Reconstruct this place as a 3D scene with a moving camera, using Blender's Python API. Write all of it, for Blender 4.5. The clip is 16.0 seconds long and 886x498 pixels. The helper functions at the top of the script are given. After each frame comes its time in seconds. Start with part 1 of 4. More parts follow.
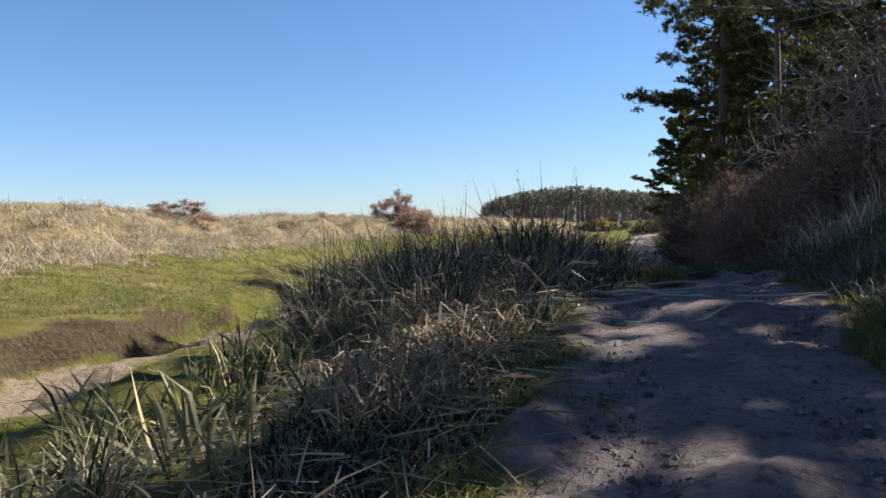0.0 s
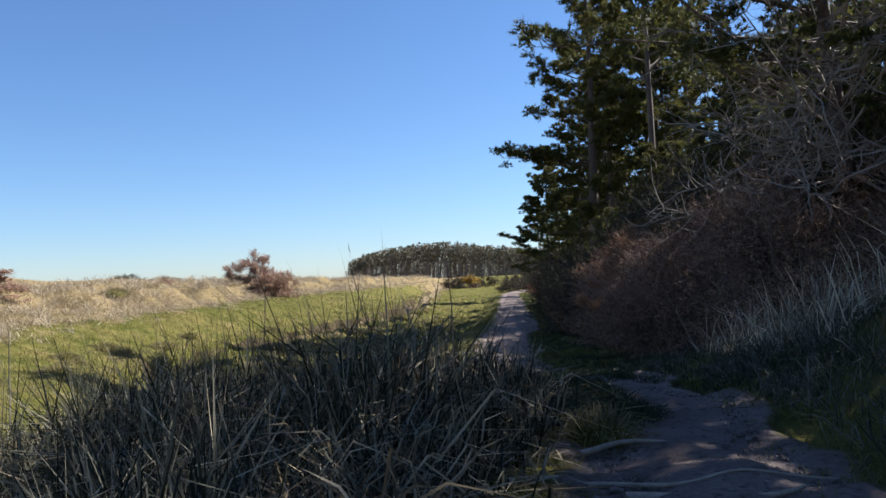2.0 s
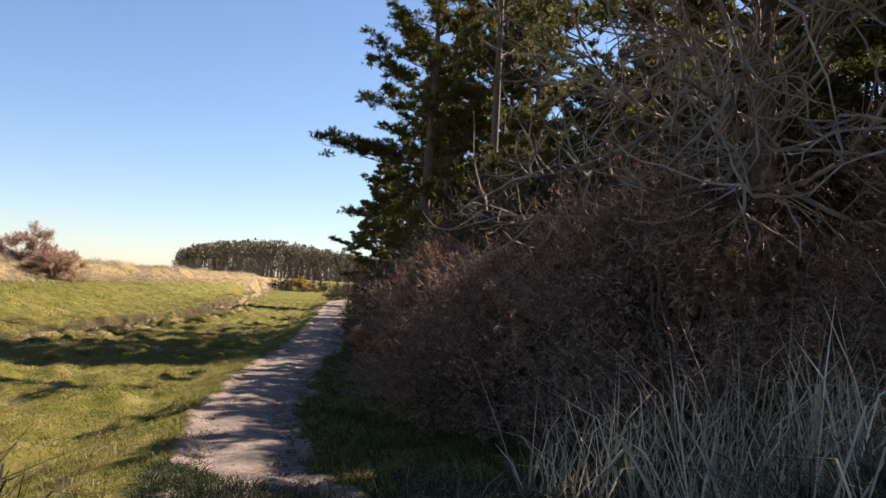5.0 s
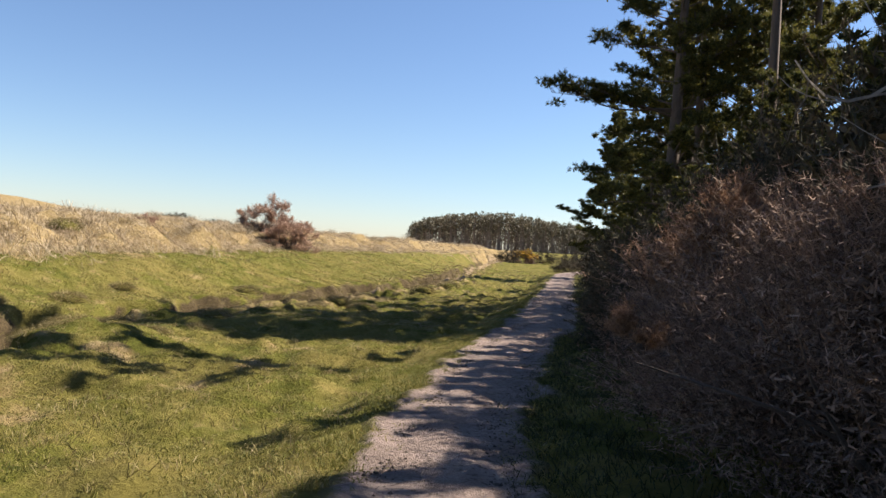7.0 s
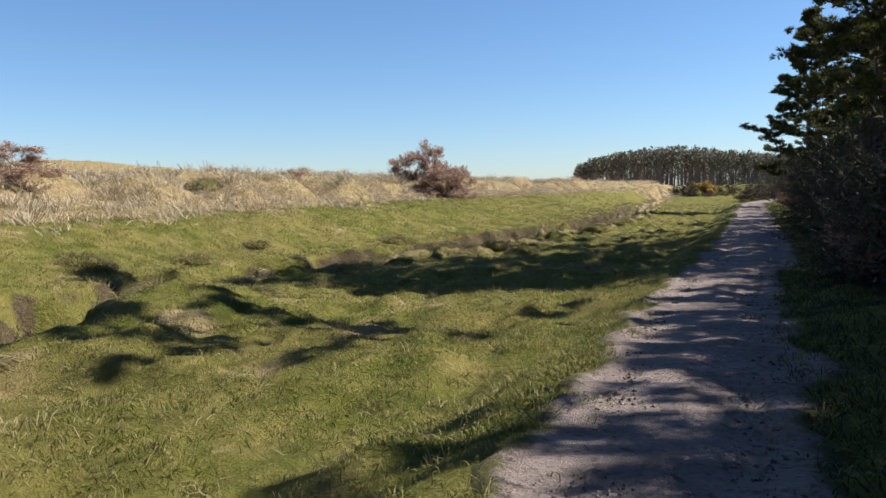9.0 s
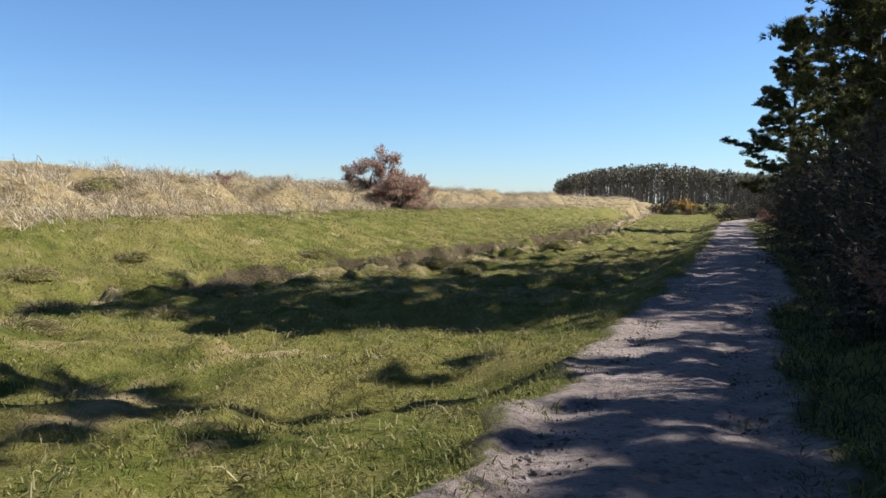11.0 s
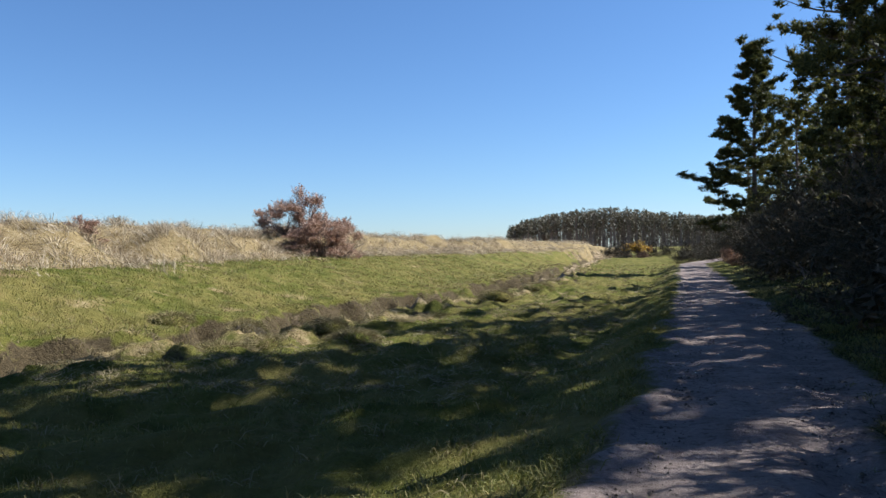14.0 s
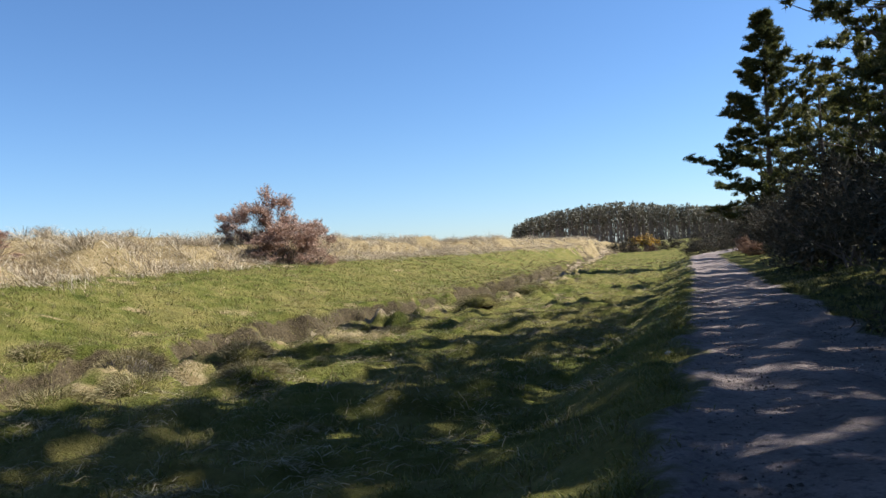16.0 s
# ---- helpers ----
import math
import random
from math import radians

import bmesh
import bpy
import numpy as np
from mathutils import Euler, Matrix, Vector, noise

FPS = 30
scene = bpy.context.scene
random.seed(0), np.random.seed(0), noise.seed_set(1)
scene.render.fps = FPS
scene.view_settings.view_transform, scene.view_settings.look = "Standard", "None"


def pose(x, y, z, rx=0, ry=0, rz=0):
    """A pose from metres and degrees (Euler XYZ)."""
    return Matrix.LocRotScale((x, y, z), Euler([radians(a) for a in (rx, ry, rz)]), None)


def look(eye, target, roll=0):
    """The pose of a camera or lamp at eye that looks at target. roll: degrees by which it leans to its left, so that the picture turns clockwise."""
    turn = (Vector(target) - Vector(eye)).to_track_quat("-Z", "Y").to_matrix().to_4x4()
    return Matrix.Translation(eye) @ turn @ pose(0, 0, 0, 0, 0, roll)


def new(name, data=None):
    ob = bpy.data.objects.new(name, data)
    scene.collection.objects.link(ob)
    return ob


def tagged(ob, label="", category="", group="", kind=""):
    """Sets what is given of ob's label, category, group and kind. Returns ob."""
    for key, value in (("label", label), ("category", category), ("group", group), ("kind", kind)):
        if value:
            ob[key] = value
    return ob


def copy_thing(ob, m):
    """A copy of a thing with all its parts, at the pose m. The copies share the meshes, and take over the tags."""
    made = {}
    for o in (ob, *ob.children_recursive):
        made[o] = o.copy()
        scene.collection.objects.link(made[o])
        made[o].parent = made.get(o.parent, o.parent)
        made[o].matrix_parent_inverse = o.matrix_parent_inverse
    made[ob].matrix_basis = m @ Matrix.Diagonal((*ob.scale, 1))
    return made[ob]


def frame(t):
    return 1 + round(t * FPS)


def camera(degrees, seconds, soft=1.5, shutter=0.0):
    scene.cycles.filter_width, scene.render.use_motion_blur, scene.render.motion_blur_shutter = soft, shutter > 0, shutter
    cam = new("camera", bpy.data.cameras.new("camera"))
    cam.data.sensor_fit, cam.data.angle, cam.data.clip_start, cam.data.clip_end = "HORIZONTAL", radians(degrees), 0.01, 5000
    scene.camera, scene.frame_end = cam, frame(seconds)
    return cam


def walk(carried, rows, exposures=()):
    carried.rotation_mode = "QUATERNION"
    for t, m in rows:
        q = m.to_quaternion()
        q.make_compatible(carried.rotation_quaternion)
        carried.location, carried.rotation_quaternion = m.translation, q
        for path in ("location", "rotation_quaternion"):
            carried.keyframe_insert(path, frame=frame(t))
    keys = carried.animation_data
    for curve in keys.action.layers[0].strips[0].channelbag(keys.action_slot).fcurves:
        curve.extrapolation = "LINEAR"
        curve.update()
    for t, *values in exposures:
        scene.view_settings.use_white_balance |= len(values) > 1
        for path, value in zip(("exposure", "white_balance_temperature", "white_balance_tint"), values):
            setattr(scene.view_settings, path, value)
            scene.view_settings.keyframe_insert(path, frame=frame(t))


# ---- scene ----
cam = camera(58.7, 16.0, soft=1.5)
METRES, EYE, TILT, LEAN, TURN = 33.0, 1.62, -1.7, 0.0, 0.0
ROWS = [
    (0.0, 0.0, 0.0, 0.0, 0.0, 0.08, 1.45),
    (0.5, 0.0047, 0.0296, 0.0027, -1.71, -0.25, 1.66),
    (1.0, 0.008, 0.0547, 0.0116, -0.56, 1.58, 2.24),
    (1.5, 0.0121, 0.0831, 0.015, -6.25, 4.07, 1.48),
    (2.0, 0.0181, 0.1088, 0.0149, -9.5, 3.81, 2.71),
    (2.5, 0.0243, 0.1325, 0.0199, -8.77, 3.33, 4.03),
    (3.0, 0.0349, 0.1557, 0.0211, -18.76, 2.47, 3.36),
    (5.5, 0.105, 0.2833, 0.0236, -20.44, 4.76, -3.89),
    (6.0, 0.1128, 0.3137, 0.0233, -13.76, 4.56, -2.59),
    (6.5, 0.1155, 0.3391, 0.0224, -4.21, 2.59, -3.64),
    (7.0, 0.1155, 0.368, 0.0214, -4.95, 1.55, -3.39),
    (7.5, 0.1136, 0.3986, 0.0212, 1.67, 1.28, -1.82),
    (8.0, 0.113, 0.4313, 0.0165, 4.53, 0.45, -0.1),
    (8.5, 0.1186, 0.4651, 0.0132, 6.33, 0.32, 0.57),
    (9.0, 0.1251, 0.4987, 0.0102, 7.21, -2.46, 0.85),
    (11.5, 0.1637, 0.6689, 0.009, 5.65, -0.45, -0.47),
    (12.0, 0.1675, 0.7, 0.0093, 5.12, 1.0, 0.19),
    (12.5, 0.1694, 0.7289, 0.0075, 7.61, 0.37, 0.4),
    (13.0, 0.1721, 0.7601, 0.01, 5.29, 1.47, 1.12),
    (13.5, 0.1759, 0.7888, 0.01, 9.84, 2.84, 1.29),
    (14.0, 0.1832, 0.8234, 0.008, 2.72, 2.1, 1.17),
    (14.5, 0.1926, 0.8576, 0.0072, 1.33, 1.72, 0.94),
    (15.0, 0.2001, 0.894, 0.0059, 0.76, 1.19, 0.16),
    (15.5, 0.2068, 0.9296, 0.0063, -0.14, 2.04, 1.26),
    (16.0, 0.2128, 0.96, 0.0086, 3.38, 2.3, 3.46),
]
walk(cam, [(t, pose(0, 0, EYE, TILT, LEAN, TURN) @ pose(METRES * x, METRES * y, METRES * z, 90 + pitch, roll, yaw)) for t, x, y, z, yaw, pitch, roll in ROWS],
     exposures=((0.0, 1.34, 5400, 12), (1.0, 1.42, 5400, 12), (1.5, 1.30, 5300, 12), (2.5, 1.44, 5500, 12), (3.2, 1.5, 5700, 13), (5.3, 1.66, 6500, 17), (6.0, 1.62, 6450, 17),
                (7.5, 1.45, 5950, 13), (8.5, 1.32, 5600, 10), (9.2, 1.26, 5500, 10), (11.3, 1.34, 5300, 9), (12.5, 1.36, 5250, 9), (13.5, 1.28, 5250, 9), (14.0, 1.24, 5200, 10), (15.0, 1.5, 5350, 10),
                (15.5, 1.5, 5350, 10), (16.0, 1.36, 5300, 10)))

# ---- light ----
SUN_TURN, SUN_HEIGHT = 76.0, 41.5   # degrees clockwise from the y axis, and above the horizon
world = bpy.data.worlds.new("world")
scene.world = world
world.use_nodes = True
sky = world.node_tree.nodes.new("ShaderNodeTexSky")
sky.sky_type = 'NISHITA'
sky.sun_disc = False
sky.sun_elevation = radians(SUN_HEIGHT)
sky.sun_rotation = radians(SUN_TURN)
sky.altitude, sky.air_density, sky.dust_density, sky.ozone_density = 0, 1.0, 0.15, 4.0
backing = world.node_tree.nodes["Background"]
backing.inputs["Strength"].default_value = 0.0505
world.node_tree.links.new(sky.outputs[0], backing.inputs[0])
sun = new("sun", bpy.data.lights.new("sun", 'SUN'))
sun.data.energy, sun.data.angle, sun.data.color = 5.0, radians(0.55), (1.0, 0.89, 0.70)
a, e = radians(SUN_TURN), radians(SUN_HEIGHT)
SUN_WAY = Vector((math.sin(a) * math.cos(e), math.cos(a) * math.cos(e), math.sin(e)))
sun.matrix_world = look(Vector((30, 40, 40)), Vector((30, 40, 40)) - SUN_WAY)

# ---- materials ----


def nodes_of(name):
    m = bpy.data.materials.new(name)
    m.use_nodes = True
    nt = m.node_tree
    return m, nt, nt.nodes["Principled BSDF"], nt.nodes["Material Output"]


def add(nt, kind, **values):
    n = nt.nodes.new(kind)
    for key, v in values.items():
        n.inputs[key].default_value = v
    return n


def ramp(nt, fac, stops):
    n = nt.nodes.new("ShaderNodeValToRGB")
    el = n.color_ramp.elements
    while len(el) < len(stops):
        el.new(0.5)
    for i, (p, c) in enumerate(stops):
        el[i].position = p
        el[i].color = (*c, 1) if len(c) == 3 else c
    nt.links.new(fac, n.inputs[0])
    return n.outputs[0]


def mix(nt, fac, c1, c2, how='MIX'):
    n = nt.nodes.new("ShaderNodeMix")
    n.data_type, n.blend_type = 'RGBA', how
    for sock, v in ((n.inputs[0], fac), (n.inputs[6], c1), (n.inputs[7], c2)):
        if hasattr(v, "is_output"):
            nt.links.new(v, sock)
        else:
            sock.default_value = (*v, 1) if isinstance(v, tuple) and len(v) == 3 else v
    return n.outputs[2]


def maths(nt, op, x, y=0.0):
    n = nt.nodes.new("ShaderNodeMath")
    n.operation, n.use_clamp = op, True
    for i, v in enumerate((x, y)):
        if hasattr(v, "is_output"):
            nt.links.new(v, n.inputs[i])
        else:
            n.inputs[i].default_value = v
    return n.outputs[0]


def noise_at(nt, scale, detail=4, rough=0.6, where=None, stretch=None):
    n = add(nt, "ShaderNodeTexNoise", Scale=scale, Detail=detail, Roughness=rough)
    if where is None:
        where = nt.nodes.new("ShaderNodeTexCoord").outputs["Object"]
    if stretch:
        mp = nt.nodes.new("ShaderNodeMapping")
        mp.inputs["Scale"].default_value = stretch
        nt.links.new(where, mp.inputs[0])
        where = mp.outputs[0]
    nt.links.new(where, n.inputs["Vector"])
    return n.outputs["Fac"]


def bumped(nt, bsdf, height, strength, distance):
    b = add(nt, "ShaderNodeBump", Strength=strength, Distance=distance)
    nt.links.new(height, b.inputs["Height"])
    nt.links.new(b.outputs[0], bsdf.inputs["Normal"])


def leaf(name, dark, mid, light, glow=0.35, rough=0.6, patch=0.7, scale_big=0.5):
    """Thin plant matter: each blade has its own shade, patches drift over the stand, and light passes through."""
    m, nt, bsdf, out = nodes_of(name)
    geo = nt.nodes.new("ShaderNodeNewGeometry")
    info = nt.nodes.new("ShaderNodeObjectInfo")
    big = noise_at(nt, scale_big, 3, 0.6, geo.outputs["Position"])
    pick = maths(nt, 'ADD', maths(nt, 'MULTIPLY', geo.outputs["Random Per Island"], 1 - patch * 0.55),
                 maths(nt, 'MULTIPLY', big, patch * 0.6))
    pick = maths(nt, 'ADD', pick, maths(nt, 'MULTIPLY', info.outputs["Random"], 0.12))
    c = ramp(nt, pick, ((0.12, dark), (0.5, mid), (0.92, light)))
    nt.links.new(c, bsdf.inputs["Base Color"])
    bsdf.inputs["Roughness"].default_value = rough
    bsdf.inputs["Specular IOR Level"].default_value = 0.25
    tr = nt.nodes.new("ShaderNodeBsdfTranslucent")
    nt.links.new(c, tr.inputs[0])
    mx = nt.nodes.new("ShaderNodeMixShader")
    mx.inputs[0].default_value = glow
    nt.links.new(bsdf.outputs[0], mx.inputs[1])
    nt.links.new(tr.outputs[0], mx.inputs[2])
    nt.links.new(mx.outputs[0], out.inputs[0])
    return m


def bark(name, dark, light, scale=6.0):
    m, nt, bsdf, out = nodes_of(name)
    geo = nt.nodes.new("ShaderNodeNewGeometry")
    n1 = noise_at(nt, scale, 6, 0.7, geo.outputs["Position"], (1, 1, 0.3))
    n2 = noise_at(nt, scale * 7, 3, 0.6, geo.outputs["Position"])
    c = ramp(nt, n1, ((0.3, dark), (0.7, light)))
    c = mix(nt, 0.35, c, ramp(nt, n2, ((0.35, dark), (0.7, light))))
    nt.links.new(c, bsdf.inputs["Base Color"])
    bsdf.inputs["Roughness"].default_value = 0.9
    bumped(nt, bsdf, n1, 0.6, 0.03)
    return m


def ground_material():
    """Turf, dry grass, bare earth and sand, laid out by the ground's own soil maps."""
    m, nt, bsdf, out = nodes_of("soil_and_turf")
    geo = nt.nodes.new("ShaderNodeNewGeometry")
    where = geo.outputs["Position"]

    def soil(key):
        n = nt.nodes.new("ShaderNodeAttribute")
        n.attribute_name = key
        return n.outputs["Fac"]
    fine = noise_at(nt, 14, 6, 0.7, where)
    mid = noise_at(nt, 1.6, 5, 0.65, where)
    big = noise_at(nt, 0.3, 4, 0.6, where)
    streak = noise_at(nt, 4, 5, 0.7, where, (0.6, 1.0, 2.0))
    turf = ramp(nt, mid, ((0.28, (0.042, 0.050, 0.010)), (0.48, (0.106, 0.107, 0.020)), (0.7, (0.205, 0.167, 0.054))))
    turf = mix(nt, ramp(nt, big, ((0.42, (0, 0, 0)), (0.60, (0.5, 0.5, 0.5)))), turf, (0.205, 0.158, 0.052))
    turf = mix(nt, 0.5, turf, ramp(nt, fine, ((0.3, (0.35, 0.35, 0.35)), (0.7, (1, 1, 1)))), 'MULTIPLY')
    straw = ramp(nt, streak, ((0.25, (0.120, 0.082, 0.033)), (0.5, (0.230, 0.170, 0.082)), (0.75, (0.329, 0.257, 0.147))))
    earth = ramp(nt, fine, ((0.3, (0.03, 0.023, 0.014)), (0.7, (0.105, 0.078, 0.042))))
    sandy = ramp(nt, fine, ((0.3, (0.190, 0.137, 0.082)), (0.7, (0.305, 0.232, 0.152))))
    wob = maths(nt, 'SUBTRACT', maths(nt, 'MULTIPLY', mid, 0.9), 0.45)

    def edge(key):
        s = maths(nt, 'ADD', soil(key), 0.0)
        n = nt.nodes.new("ShaderNodeMath")
        n.operation = 'ADD'
        nt.links.new(s, n.inputs[0])
        w = nt.nodes.new("ShaderNodeMath")
        w.operation = 'MULTIPLY_ADD'
        nt.links.new(mid, w.inputs[0])
        w.inputs[1].default_value, w.inputs[2].default_value = 1.2, -0.6
        nt.links.new(w.outputs[0], n.inputs[1])
        return ramp(nt, n.outputs[0], ((0.38, (0, 0, 0)), (0.62, (1, 1, 1))))
    c = mix(nt, edge("dry"), turf, straw)
    c = mix(nt, edge("earth"), c, earth)
    c = mix(nt, edge("sand"), c, sandy)
    nt.links.new(c, bsdf.inputs["Base Color"])
    bsdf.inputs["Roughness"].default_value = 0.95
    bsdf.inputs["Specular IOR Level"].default_value = 0.0505
    bumped(nt, bsdf, mix(nt, 0.5, fine, mid), 1.0, 0.14)
    return m


def track_material():
    """Trodden sand, darker where it is damp and crumbly, fading into soil and grass at its rims."""
    m, nt, bsdf, out = nodes_of("trodden_sand")
    geo = nt.nodes.new("ShaderNodeNewGeometry")
    where = geo.outputs["Position"]
    rim = nt.nodes.new("ShaderNodeAttribute")
    rim.attribute_name = "rim"
    fine = noise_at(nt, 34, 6, 0.75, where)
    mid = noise_at(nt, 1.8, 5, 0.65, where)
    pit = noise_at(nt, 13, 6, 0.68, where)
    scuff = noise_at(nt, 4.5, 5, 0.7, where, (0.7, 1.2, 1.0))
    c = ramp(nt, mid, ((0.3, (0.185, 0.143, 0.123)), (0.52, (0.285, 0.222, 0.192)), (0.75, (0.375, 0.295, 0.256))))
    c = mix(nt, 0.6, c, ramp(nt, fine, ((0.3, (0.45, 0.42, 0.4)), (0.62, (1, 1, 1)))), 'MULTIPLY')
    c = mix(nt, ramp(nt, pit, ((0.53, (0, 0, 0)), (0.64, (0.7, 0.7, 0.7)))), c, (0.06, 0.047, 0.040))
    n = nt.nodes.new("ShaderNodeMath")
    n.operation = 'MULTIPLY_ADD'
    nt.links.new(scuff, n.inputs[0])
    n.inputs[1].default_value = 1.1
    nt.links.new(rim.outputs["Fac"], n.inputs[2])
    half = maths(nt, 'MULTIPLY', n.outputs[0], 0.5)
    turfy = mix(nt, fine, (0.06, 0.06, 0.018), (0.17, 0.14, 0.06))
    c = mix(nt, ramp(nt, half, ((0.48, (0, 0, 0)), (0.60, (1, 1, 1)))), c, turfy)
    nt.links.new(c, bsdf.inputs["Base Color"])
    bsdf.inputs["Roughness"].default_value = 0.95
    bsdf.inputs["Specular IOR Level"].default_value = 0.1
    bumped(nt, bsdf, mix(nt, 0.5, mix(nt, 0.5, fine, pit), scuff), 1.0, 0.15)
    return m


def stone_material():
    m, nt, bsdf, out = nodes_of("stone")
    geo = nt.nodes.new("ShaderNodeNewGeometry")
    n1 = noise_at(nt, 20, 5, 0.7, geo.outputs["Position"])
    nt.links.new(ramp(nt, n1, ((0.3, (0.16, 0.14, 0.12)), (0.7, (0.4, 0.36, 0.32)))), bsdf.inputs["Base Color"])
    bsdf.inputs["Roughness"].default_value = 0.9
    bumped(nt, bsdf, n1, 0.5, 0.01)
    return m


M_GROUND, M_TRACK, M_STONE = ground_material(), track_material(), stone_material()
M_TURF = leaf("turf_blades", (0.045, 0.054, 0.010), (0.125, 0.125, 0.023), (0.285, 0.228, 0.084), 0.3, patch=0.95, scale_big=0.8)
# Verge grass colours hold the shade under the trees, far darker than turf.
M_SHADEVERGE = leaf("verge_grass", (0.010, 0.018, 0.004), (0.021, 0.032, 0.007), (0.062, 0.057, 0.025), 0.3)
M_MARRAM = leaf("dry_marram", (0.135, 0.092, 0.044), (0.345, 0.268, 0.165), (0.56, 0.48, 0.35), 0.25, patch=0.6)
# Dark and mid reed stops sit near black to paint the shade among blades.
M_SHADEREED = leaf("shade_reed_blades", (0.010, 0.013, 0.007), (0.028, 0.031, 0.018), (0.28, 0.245, 0.172), 0.12, 0.8, patch=0.25)
M_TUFT = leaf("tuft_blades", (0.055, 0.052, 0.015), (0.155, 0.125, 0.046), (0.31, 0.245, 0.122), 0.25, patch=0.8)
M_PALE = leaf("dead_grass", (0.15, 0.12, 0.075), (0.40, 0.325, 0.22), (0.68, 0.58, 0.42), 0.2, patch=0.4)
M_NEEDLE = leaf("pine_needles", (0.017, 0.024, 0.009), (0.055, 0.061, 0.017), (0.205, 0.172, 0.038), 0.4, patch=0.9, scale_big=0.6)
# Needles of the far wood, lightened and browned to paint in distance haze.
M_HAZENEEDLE = leaf("hazed_pine_needles", (0.078, 0.072, 0.046), (0.122, 0.108, 0.070), (0.185, 0.155, 0.102), 0.2, scale_big=0.08)
M_SHRUB = leaf("thorn_twigs", (0.15, 0.082, 0.055), (0.33, 0.205, 0.142), (0.52, 0.37, 0.27), 0.25, patch=0.5)
# Bank blades greyed and darkened, so the colour carries the trees' shade.
M_SHADEBANK = leaf("shade_bank_blades", (0.016, 0.021, 0.012), (0.046, 0.050, 0.031), (0.21, 0.19, 0.138), 0.2, patch=0.7, scale_big=1.2)
M_SCRUB = leaf("dead_gorse", (0.044, 0.030, 0.023), (0.137, 0.090, 0.068), (0.36, 0.245, 0.183), 0.06, 0.9, patch=0.6, scale_big=0.5)
# Gorse colours lowered to stand in for the shade under the pines.
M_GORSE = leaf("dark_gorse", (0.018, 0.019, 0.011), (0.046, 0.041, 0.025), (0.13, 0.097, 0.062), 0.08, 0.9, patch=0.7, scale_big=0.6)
M_STRAW = leaf("dead_straw", (0.055, 0.042, 0.024), (0.17, 0.125, 0.072), (0.36, 0.285, 0.18), 0.15, 0.8, patch=0.5, scale_big=1.2)
M_MAT = leaf("matted_straw", (0.07, 0.062, 0.026), (0.19, 0.155, 0.075), (0.38, 0.31, 0.19), 0.15, 0.8, patch=0.4, scale_big=1.5)
M_RUST = leaf("rust_gorse", (0.07, 0.038, 0.022), (0.21, 0.118, 0.072), (0.40, 0.25, 0.16), 0.3, patch=0.6)
M_BLOOM = leaf("gorse_bloom", (0.360, 0.200, 0.008), (0.560, 0.336, 0.008), (0.640, 0.440, 0.024), 0.2)
M_ROOT = bark("weathered_root", (0.2, 0.15, 0.11), (0.46, 0.38, 0.30), 14)
M_IRIS = leaf("sword_leaves", (0.025, 0.034, 0.011), (0.105, 0.105, 0.038), (0.46, 0.37, 0.20), 0.3, patch=0.3)
M_LITTER = leaf("litter_bits", (0.03, 0.025, 0.020), (0.075, 0.058, 0.046), (0.19, 0.155, 0.13), 0.0, 0.9, patch=0.2)
M_FLANK = bark("flank_brown", (0.03, 0.022, 0.015), (0.10, 0.075, 0.045), 9)
M_BARK = bark("pine_bark", (0.045, 0.033, 0.026), (0.16, 0.115, 0.085))
M_TWIG = bark("dead_wood", (0.13, 0.105, 0.085), (0.36, 0.305, 0.255), 12)
M_STEM = bark("scrub_stem", (0.05, 0.036, 0.028), (0.16, 0.12, 0.095), 12)
# Far trunks, paler than near bark: haze painted into the colour.
M_HAZEBARK = bark("hazed_bark", (0.12, 0.09, 0.07), (0.28, 0.215, 0.17), 2)

# ---- the lie of the land ----
PATH_Y = (-60, 0, 2.4, 3.7, 5.6, 8.3, 9, 13, 17, 20, 22, 25, 29, 33, 35, 39, 45, 52, 61, 69, 96, 150, 400)
PATH_L = (-9, -0.6, .13, .45, .86, 2.1, 2.55, 3.2, 3.5, 3.87, 4.3, 5.0, 5.75, 6.85, 7.55, 8.6, 10.2, 12, 14.4, 16.3, 23.2, 46, 190)
PATH_R = (-7, 1.5, 1.9, 2.2, 2.8, 3.7, 3.95, 4.5, 4.95, 5.5, 6.0, 6.75, 7.8, 9.05, 9.95, 11.1, 12.6, 14.2, 16.6, 18.5, 25.5, 48.5, 193)
RISE_Y = (-60, -5, 0, 1, 2, 3, 5, 9, 11, 13, 14.5, 16.5, 19, 22, 25, 28, 31, 60, 100, 150, 280, 3000)
RISE_Z = (0.3, .3, .42, .5, .68, .8, .92, .92, .84, .7, .5, .28, .17, .07, 0, -.17, -.25, -.24, -.2, 0, 2.0, 2.4)
DITCH_Y = (-60, 0, 11, 14, 24, 30, 35, 39, 43, 47, 55, 61, 75, 96, 140, 400)
DITCH_X = (-14, -6.0, -4.4, -4.4, -4.3, -4.6, -4.2, -2.6, -1.0, .3, 2.5, 5.5, 9, 13, 22, 70)
FOOT_Y = (-60, 0, 18, 38, 44, 56, 70, 100, 119, 150, 400)
FOOT_X = (-17, -14, -11.5, -9.8, -7.2, -5.0, -2.2, 7, 14, 27, 80)


def soft(x, x0, x1):
    s = np.clip((x - x0) / (x1 - x0), 0, 1)
    return s * s * (3 - 2 * s)


